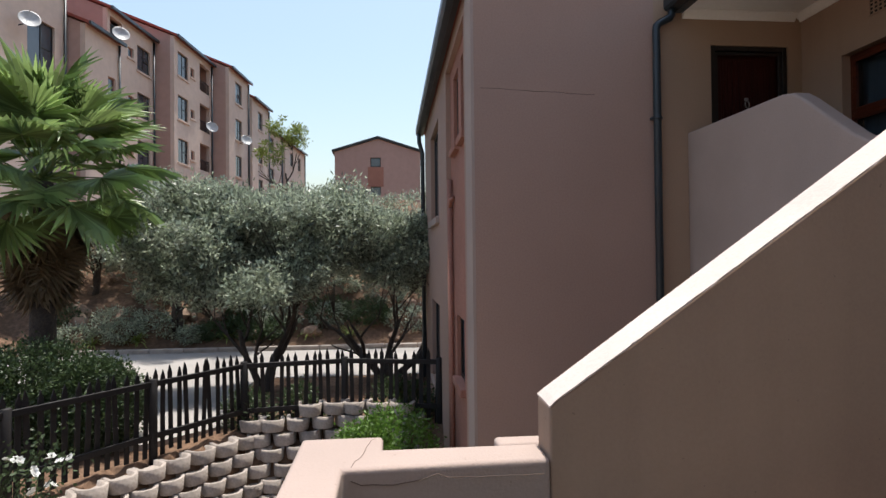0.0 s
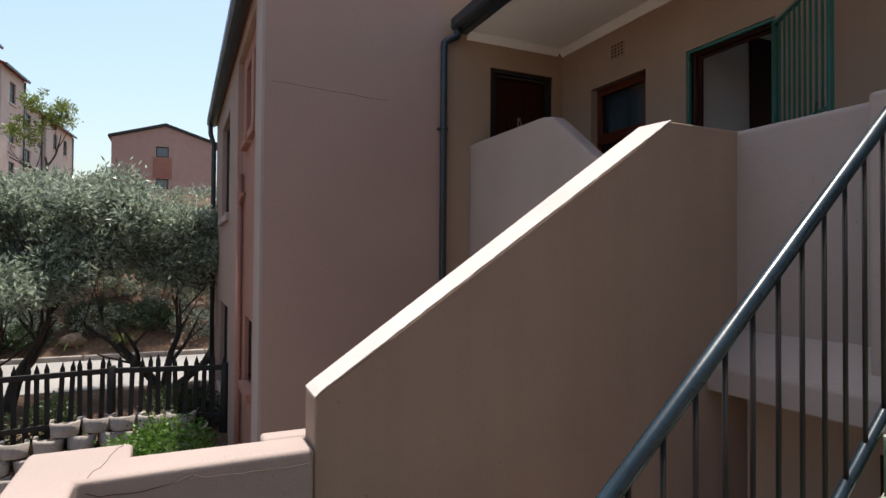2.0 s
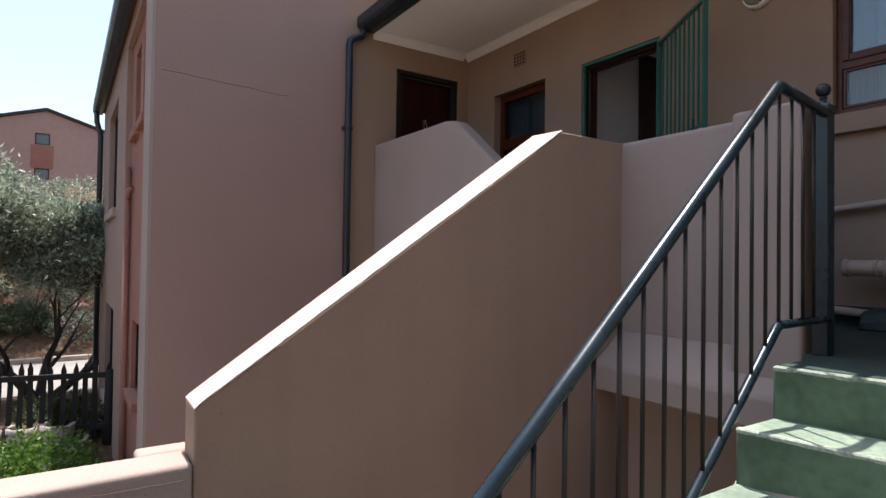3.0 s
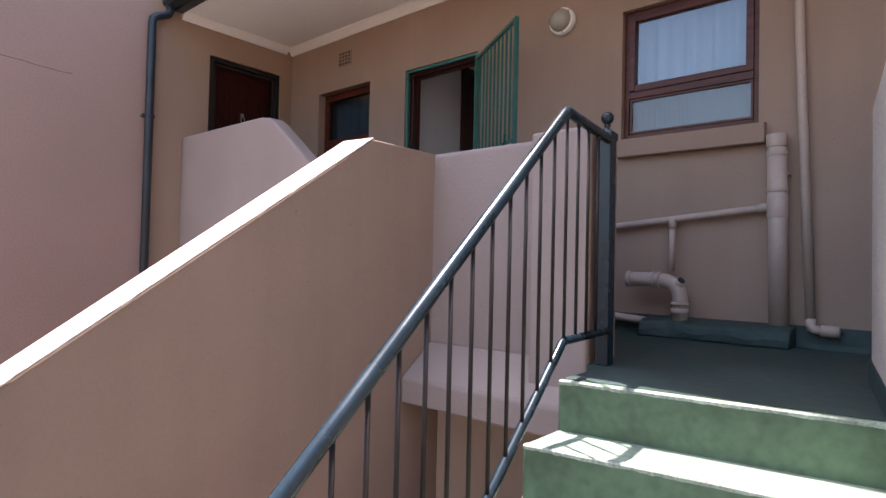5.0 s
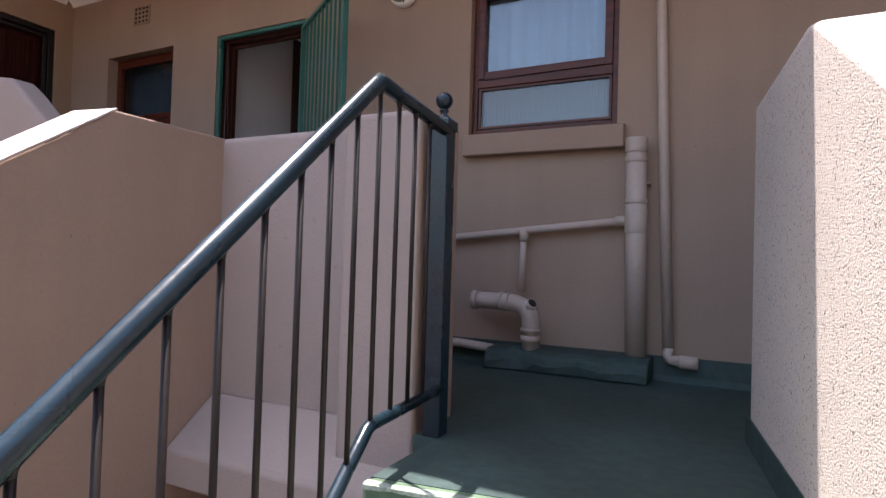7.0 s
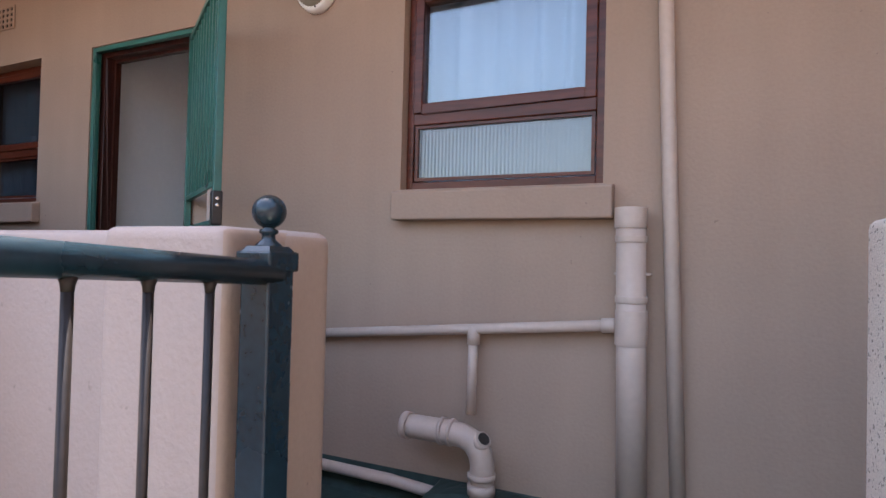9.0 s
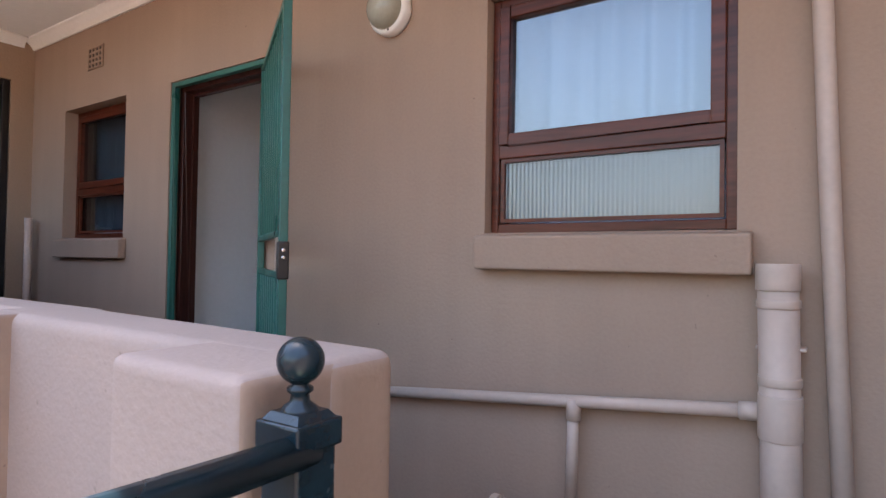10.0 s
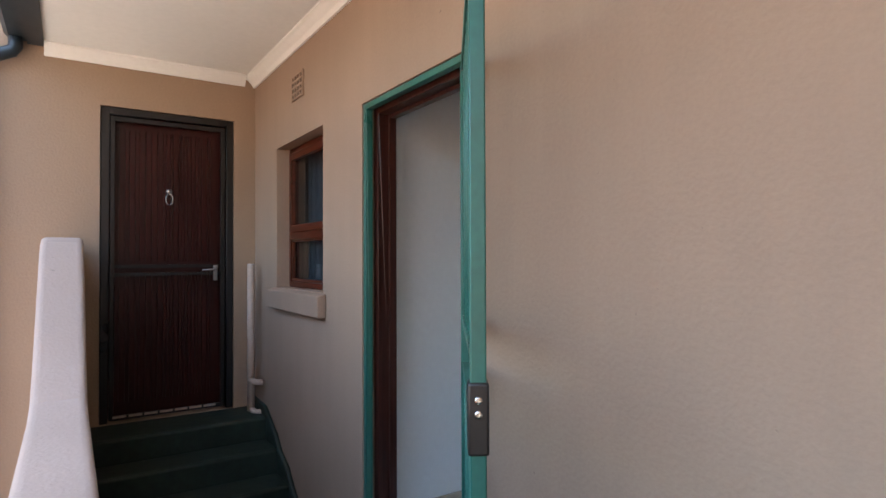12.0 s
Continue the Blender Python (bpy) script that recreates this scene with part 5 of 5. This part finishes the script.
olive("grey-green olive tree with a crooked forked trunk", -12.6, -4.46, STREET - 0.1, [((0.1, -0.55, 0.8), 1.5, 0.11), ((0.0, 0.9, 0.55), 1.7, 0.10), ((-0.2, 0.15, 1), 1.6, 0.09)],
      [(-12.7, -5.1, 0.6, 1.3, 1.2, 1.05), (-12.6, -4.0, 0.45, 1.2, 1.0, 1.0), (-12.9, -5.7, 1.45, 0.9, 0.9, 0.7), (-12.7, -3.5, 0.35, 1.0, 0.9, 0.85)], 8, 1900, 26, (0.12, 0.034))
olive("olive tree with a tall crown beyond the road", -17.9, -11.0, STREET + 0.2, [((0.05, 0.05, 1), 2.4, 0.13), ((0.1, -0.3, 1), 2.2, 0.09)],
      [(-17.9, -10.9, 1.6, 1.7, 1.7, 1.6), (-17.9, -9.4, 1.2, 1.4, 1.5, 1.3), (-17.8, -11.6, 1.0, 1.5, 1.4, 1.0)], 13, 1600, 24, (0.13, 0.036))
olive("broad olive tree on the planted bank", -19.5, -7.6, STREET + 1.0, [((0.0, 0.1, 1), 2.2, 0.13)],
      [(-19.5, -7.6, 1.6, 1.8, 1.9, 1.4), (-19.3, -5.4, 1.3, 1.6, 1.7, 1.2), (-19.5, -9.2, 1.4, 1.5, 1.4, 1.3), (-19.3, -3.4, 1.5, 1.5, 1.6, 1.3)], 17, 1700, 24, (0.13, 0.036))
olive("dark olive tree on the planted bank behind the palm", -19.8, -14.6, STREET + 1.0, [((0.0, 0.1, 1), 2.2, 0.13)],
      [(-19.8, -14.6, 1.0, 1.8, 1.9, 1.4), (-19.5, -12.9, 0.6, 1.5, 1.4, 1.1), (-19.5, -16.4, 0.9, 1.6, 1.6, 1.3)], 23, 1500, 24, (0.13, 0.036))
olive("thin light-crowned tree before the far apartments", -37.0, -11.0, 3.1, [((0.0, 0.05, 1), 3.0, 0.11)],
      [(-37, -10.9, 8.5, 1.2, 1.2, 0.5), (-37, -11.8, 6.9, 0.8, 0.8, 1.0), (-37, -10.2, 7.8, 1.0, 1.0, 0.4)], 19, 230, 12, (0.20, 0.07), AGAVE)


# fan palm
def fan(segments, radius, spread, fold, seed):
    """A fan leaf in the x-y plane: pleated blades from one hub, with split drooping tips."""
    rng = random.Random(seed)
    bm = bmesh.new()
    for i in range(segments):
        a = -spread + 2 * spread * i / (segments - 1)
        w = spread / segments * 1.02
        ln = radius * (0.72 + 0.28 * math.cos(a * 0.55)) * rng.uniform(0.93, 1.05)
        tip = rng.uniform(0.08, 0.34) * ln
        hub = bm.verts.new((0, 0, 0))
        mids = [bm.verts.new((ln * 0.64 * math.cos(a + s * w), ln * 0.64 * math.sin(a + s * w), fold * (-1 if s else 1) * 0.02 - 0.03 * ln)) for s in (-1, 0, 1)]
        end = bm.verts.new((ln * math.cos(a), ln * math.sin(a), -tip))
        for q in ((hub, mids[0], mids[1]), (hub, mids[1], mids[2]), (mids[0], end, mids[1]), (mids[1], end, mids[2])):
            bm.faces.new(q)
    return bm


PX, PY, PZ = -10.6, -10.9, 1.9
palm = thing("fan_palm", "tall fan palm with glossy green fans and a dead skirt", "palm", at=(PX, PY, STREET - 0.1))
bm = tube(bmesh.new(), [(PX + 0.05, PY, STREET - 0.3), (PX, PY, -1.0), (PX, PY + 0.02, PZ)], [0.30, 0.22, 0.2], 14)
part("trunk", bm, BARK, palm)


def fan_meshes(name, material, radius, count, stalk, seed, fold, hang=0):
    out = []
    for k in range(count):
        bm = fan(30, radius * (0.9 + 0.12 * k), 2.05, fold, seed + k)
        for v in bm.verts:
            v.co = Matrix.Rotation(math.radians(hang), 3, "Y") @ v.co
            v.co.x += stalk
        tube(bm, [(0, 0, 0.03), (stalk * 0.5, 0, 0.05), (stalk + 0.05, 0, 0)], 0.018, 5, 0.012)
        me = bpy.data.meshes.new(name)
        bm.to_mesh(me)
        bm.free()
        me.materials.append(material)
        out.append(me)
    return out


rng = random.Random(21)
green, dead = fan_meshes("frond", PALM, 0.98, 4, 1.45, 30, 2.2, 10), fan_meshes("dead_frond", DEAD, 0.8, 2, 0.7, 40, 2.0)
for i in range(42):
    el = -34 + 116 * (i / 41) ** 0.9 + rng.uniform(-6, 6)
    m = pose(0, 0, PZ - (STREET - 0.1) + 0.05 + rng.uniform(-0.15, 0.1), 0, 0, i * 137.5 + rng.uniform(-12, 12)) @ pose(0, 0, 0, rng.uniform(-30, 30), -el, 0)
    piece("frond", rng.choice(green), palm, m)
for i in range(26):
    m = pose(0, 0, PZ - (STREET - 0.1) - 0.25 - 0.95 * (i / 25), 0, 0, i * 137.5 + rng.uniform(-15, 15)) @ pose(0, 0, 0, rng.uniform(-25, 25), 58 + 26 * (i / 25) + rng.uniform(-8, 6), 0)
    piece("dead_frond", rng.choice(dead), palm, m)


def shrub(name, label, blobs, seed, count, per, leaf, material, category="shrub", group=""):
    if len(blobs) > 1:
        t = thing(name, label, category, group, at=(blobs[0][0], blobs[0][1], blobs[0][2] - blobs[0][5]))
        for k, b in enumerate(blobs):
            places, out, _ = clumps([b], count // len(blobs), per, 0.06, seed + k, 0.75)
            ob = new("foliage", leaf_mesh("foliage", places, out * 0.8, *leaf, material, seed + k))
            ob.parent, ob.matrix_parent_inverse = t, t.matrix_basis.inverted()
        bm = tube(bmesh.new(), [t.location - Vector((0, 0, 0.3)), t.location + Vector((0, 0, blobs[0][5]))], 0.05, 8)
        part("stem", bm, BARK, t)
        return t
    places, out, _ = clumps(blobs, count, per, 0.06, seed, 0.75)
    me = leaf_mesh(name, places, out * 0.8, *leaf, material, seed)
    ob = new(name, me)
    return tagged(ob, label, category, group, "")


shrub("bush", "dense dark green clipped bush behind the fence", [(-8.4, -9.8, -1.76, 0.9, 1.0, 0.85), (-8.2, -8.9, -1.81, 0.7, 0.75, 0.68), (-7.9, -10.7, -1.71, 0.8, 0.9, 0.85)], 51, 4200, 14, (0.055, 0.03), SHRUB)
shrub("hedge", "bright green low hedge below the block wall", [(-6.8, -4.28, -2.52, 0.9, 0.6, 0.8), (-7.0, -4.66, -2.64, 0.6, 0.45, 0.74), (-6.9, -4.3, -3.25, 0.9, 0.6, 0.7)], 52, 1900, 13, (0.055, 0.03), HEDGE, "hedge")
rng = random.Random(4)
extra = [(-17.6 - abs(rng.gauss(0, 1.6)), rng.uniform(-15.5, -3), rng.uniform(0.3, 0.75)) for _ in range(14)]
for i, (x, y, s) in enumerate(extra + [(-17.7, -12.6, 0.55), (-17.8, -9.9, 0.4), (-18.4, -6.3, 0.6), (-17.7, -7.9, 0.45), (-19.2, -12.2, 0.5), (-18.6, -8.8, 0.45), (-17.6, -14.0, 0.5), (-18.2, -4.9, 0.5), (-19.0, -10.3, 0.6)]):
    z = height(x, y)
    shrub("bank_shrub", "small dry green shrub on the planted bank", [(x, y, z + s * 0.35, s, s * 1.1, s * 0.6)], 60 + i, 150, 14, (0.09, 0.035), SHRUB if i % 2 else OLIVE, "shrub", "bank shrubs")


for x, y in ((-9.05, -6.75), (-9.3, -5.9), (-9.5, -4.3), (-9.3, -3.9)):
    shrub("fence_shrub", "low dark green shrub growing behind the fence", [(x, y, STREET + 0.15, 0.32, 0.34, 0.4)], int(90 - 3 * y), 150, 14, (0.08, 0.03), SHRUB, "shrub", "fence shrubs")


def strappy(x, y, s, seed):
    """A tuft of long arching leaves."""
    r = random.Random(seed)
    bm = bmesh.new()
    z = height(x, y) - 0.03
    for _ in range(34):
        a, ln, up = r.uniform(0, 6.28), s * r.uniform(0.6, 1.1), r.uniform(0.5, 1.3)
        way = Vector((math.cos(a), math.sin(a), 0))
        side = Vector((-math.sin(a), math.cos(a), 0)) * 0.035 * s
        p = [Vector((x, y, z)) + way * ln * k * 0.8 + Vector((0, 0, ln * (up * k - 0.75 * k * k))) for k in (0, 0.35, 0.7, 1.0)]
        rows = [(bm.verts.new(q - side * w), bm.verts.new(q + side * w)) for q, w in zip(p, (0.7, 1.0, 0.8, 0.1))]
        for u, w in zip(rows, rows[1:]):
            bm.faces.new((u[0], u[1], w[1], w[0]))
    tagged(link("agave", bm, AGAVE), "yellow-green strappy plant at the foot of the bank", "plant", "strappy plants")


for i, (x, y, s) in enumerate([(-17.5, -12.1, 0.75), (-17.6, -9.4, 0.7), (-17.5, -13.4, 0.6), (-17.7, -6.9, 0.6), (-17.6, -5.6, 0.7), (-18.3, -11.4, 0.6)]):
    strappy(x, y, s, 70 + i)
rm = []
for k in range(4):
    bm = bmesh.new()
    bmesh.ops.create_icosphere(bm, subdivisions=2, radius=1.0)
    for v in bm.verts:
        v.co *= 1 + 0.35 * noise.noise(v.co * 1.3 + Vector((k * 7, 0, 0)))
    me = bpy.data.meshes.new("rock")
    bm.to_mesh(me)
    bm.free()
    me.materials.append(ROCK)
    rm.append(me)
for i in range(60):
    x, y = -17.5 - abs(rng.gauss(0, 2.2)), rng.uniform(-15, -2)
    s = rng.uniform(0.1, 0.3)
    ob = new("rock", rng.choice(rm))
    ob.matrix_basis = pose(x, y, height(x, y) + s * 0.15, rng.uniform(0, 360), 0, rng.uniform(0, 360)) @ Matrix.Diagonal((s, s * 1.2, s * 0.7, 1))
    tagged(ob, "brown sandstone boulder bedded in the bank", "rock", "bank boulders")

# white rose bush in front of the fence
roses = thing("rose_bush", "thin rose bush with white flowers before the fence", "rose bush", at=(-5.7, -8.4, -2.43))
RX, RY = -5.62, -8.42
bm, ends = bmesh.new(), []
r2 = random.Random(9)
for k in range(7):
    branchy(bm, (RX + r2.uniform(-0.2, 0.2), RY + r2.uniform(-0.3, 0.3), -2.53), (r2.uniform(-0.3, 0.3), r2.uniform(-0.6, 0.6), 1), r2.uniform(0.45, 0.85), 0.012, 1, r2, ends)
part("stem", bm, SHRUB, roses)
pl = np.repeat(np.array([list(e) for e in ends]), 26, 0) + np.random.default_rng(2).normal(size=(len(ends) * 26, 3)) * 0.11
lv = new("leaves", leaf_mesh("leaves", pl, np.zeros_like(pl) + (0, 0, 0.4), 0.055, 0.035, SHRUB, 6))
lv.parent, lv.matrix_parent_inverse = roses, roses.matrix_basis.inverted()
fm = bpy.data.meshes.new("flower")
bm = bmesh.new()
for ringno, (cnt, rad, up) in enumerate(((6, 0.045, 0.2), (5, 0.03, 0.7), (4, 0.016, 1.3))):
    for k in range(cnt):
        a = 6.283 * (k + 0.5 * ringno) / cnt
        o, s = Vector((math.cos(a), math.sin(a), up)).normalized() * rad, Vector((-math.sin(a), math.cos(a), 0)) * rad * 0.55
        vs = [bm.verts.new(q) for q in (Vector((0, 0, 0)), o * 0.7 + s, o * 1.15, o * 0.7 - s)]
        bm.faces.new(vs)
bm.to_mesh(fm)
bm.free()
fm.materials.append(PETAL)
for k, e in enumerate(ends[::2]):
    for _ in range(2):
        piece("flower", fm, roses, Matrix.Translation(e - roses.location + Vector((r2.uniform(-0.08, 0.08), r2.uniform(-0.08, 0.08), 0.05))) @ pose(0, 0, 0, r2.uniform(-50, 50), r2.uniform(-50, 50), 0))


# ---- fence and block wall ----
def along(line, step, offset=0.0):
    """Places every step along a line, with the way there and the way to the courtyard side."""
    out, left = [], 0.0
    for (ax, ay), (bx, by) in zip(line, line[1:]):
        ln = math.hypot(bx - ax, by - ay)
        dx, dy = (bx - ax) / ln, (by - ay) / ln
        k = left
        while k < ln:
            out.append((ax + dx * k + dy * offset, ay + dy * k - dx * offset, math.degrees(math.atan2(dy, dx)), dx, dy))
            k += step
        left = k - ln
    return out


fence = thing("picket_fence", "dark creosoted timber picket fence with pointed tops", "fence", kind="structure")
FZ = STREET + 0.03
pm = bpy.data.meshes.new("picket")
bm = prism(bmesh.new(), [(-0.033, 0.0), (0.033, 0.0), (0.033, 1.11), (0.0, 1.22), (-0.033, 1.11)], 0.012, 0.03, "y")
bm.to_mesh(pm)
bm.free()
pm.materials.append(FENCE)
r3 = random.Random(33)
for x, y, a, dx, dy in along(FENCE_LINE, 0.132):
    piece("picket", pm, fence, pose(x, y, FZ + r3.uniform(-0.03, 0.03), r3.uniform(-1.5, 1.5), r3.uniform(-2, 2), a))
posts = list(FENCE_LINE) + [((a[0] + b[0]) / 2, (a[1] + b[1]) / 2) for a, b in zip(FENCE_LINE, FENCE_LINE[1:]) if math.hypot(a[0] - b[0], a[1] - b[1]) > 2.5]
for x, y in posts:
    part("post", bevel(tube(bmesh.new(), [(x, y, FZ - 0.3), (x, y, FZ + 1.08)], 0.06, 10), 0.008, 1, 0.9), FENCE, fence)
for (ax, ay), (bx, by) in zip(FENCE_LINE, FENCE_LINE[1:]):
    ln, ang = math.hypot(bx - ax, by - ay), math.degrees(math.atan2(by - ay, bx - ax))
    for z in (0.27, 1.01):
        m = pose(ax, ay, FZ + z, 0, 0, ang)
        part("rail", bevel(box(bmesh.new(), 0, ln, -0.035, 0.011, -0.04, 0.04, m), 0.006, 1), FENCE, fence)

blocks = thing("block_wall", "retaining wall of open concrete planter blocks", "retaining wall", kind="structure")
bmsh = bpy.data.meshes.new("planter_block")
bm = bmesh.new()
arc = [(-0.19, 0.17)] + [(-0.19 * math.cos(t), -0.17 * math.sin(t)) for t in [math.pi * k / 8 for k in range(9)]] + [(0.19, 0.17)]
inner = [(x * 0.76, y * 0.72 if y < 0.1 else y) for x, y in arc]
for z0, z1, ra, rb in ((0.0, 0.19, 0.9, 1.0),):
    o0, o1 = [bm.verts.new((x * ra, y * ra, z0)) for x, y in arc], [bm.verts.new((x * rb, y * rb, z1)) for x, y in arc]
    i1, i0 = [bm.verts.new((x * rb, y * rb, z1)) for x, y in inner], [bm.verts.new((x * ra, y * ra, 0.13)) for x, y in inner]
    for k in range(len(arc) - 1):
        bm.faces.new((o0[k], o0[k + 1], o1[k + 1], o1[k])).smooth = True
        bm.faces.new((o1[k], o1[k + 1], i1[k + 1], i1[k]))
        bm.faces.new((i1[k], i1[k + 1], i0[k + 1], i0[k])).smooth = True
    bm.faces.new(i0)
bmesh.ops.recalc_face_normals(bm, faces=bm.faces)
bm.to_mesh(bmsh)
bm.free()
bmsh.materials.append(CONCRETE)
FAR_Y = FENCE_LINE[3][1]
for row in range(-2, 8):
    for x, y, a, dx, dy in along(FENCE_LINE, 0.40, 0.26 + (0.115 if row > 0 else 0.04) * row):
        s = 0.20 * (row % 2)
        if y + dy * s > NY - 0.35 or (row < 0 and y < FAR_Y - 0.9 - 0.8 * row):
            continue
        piece("planter_block", bmsh, blocks, pose(x + dx * s, y + dy * s, STREET - 0.20 - 0.205 * row, r3.uniform(-4, 4), r3.uniform(-4, 4), a + r3.uniform(-9, 9)))
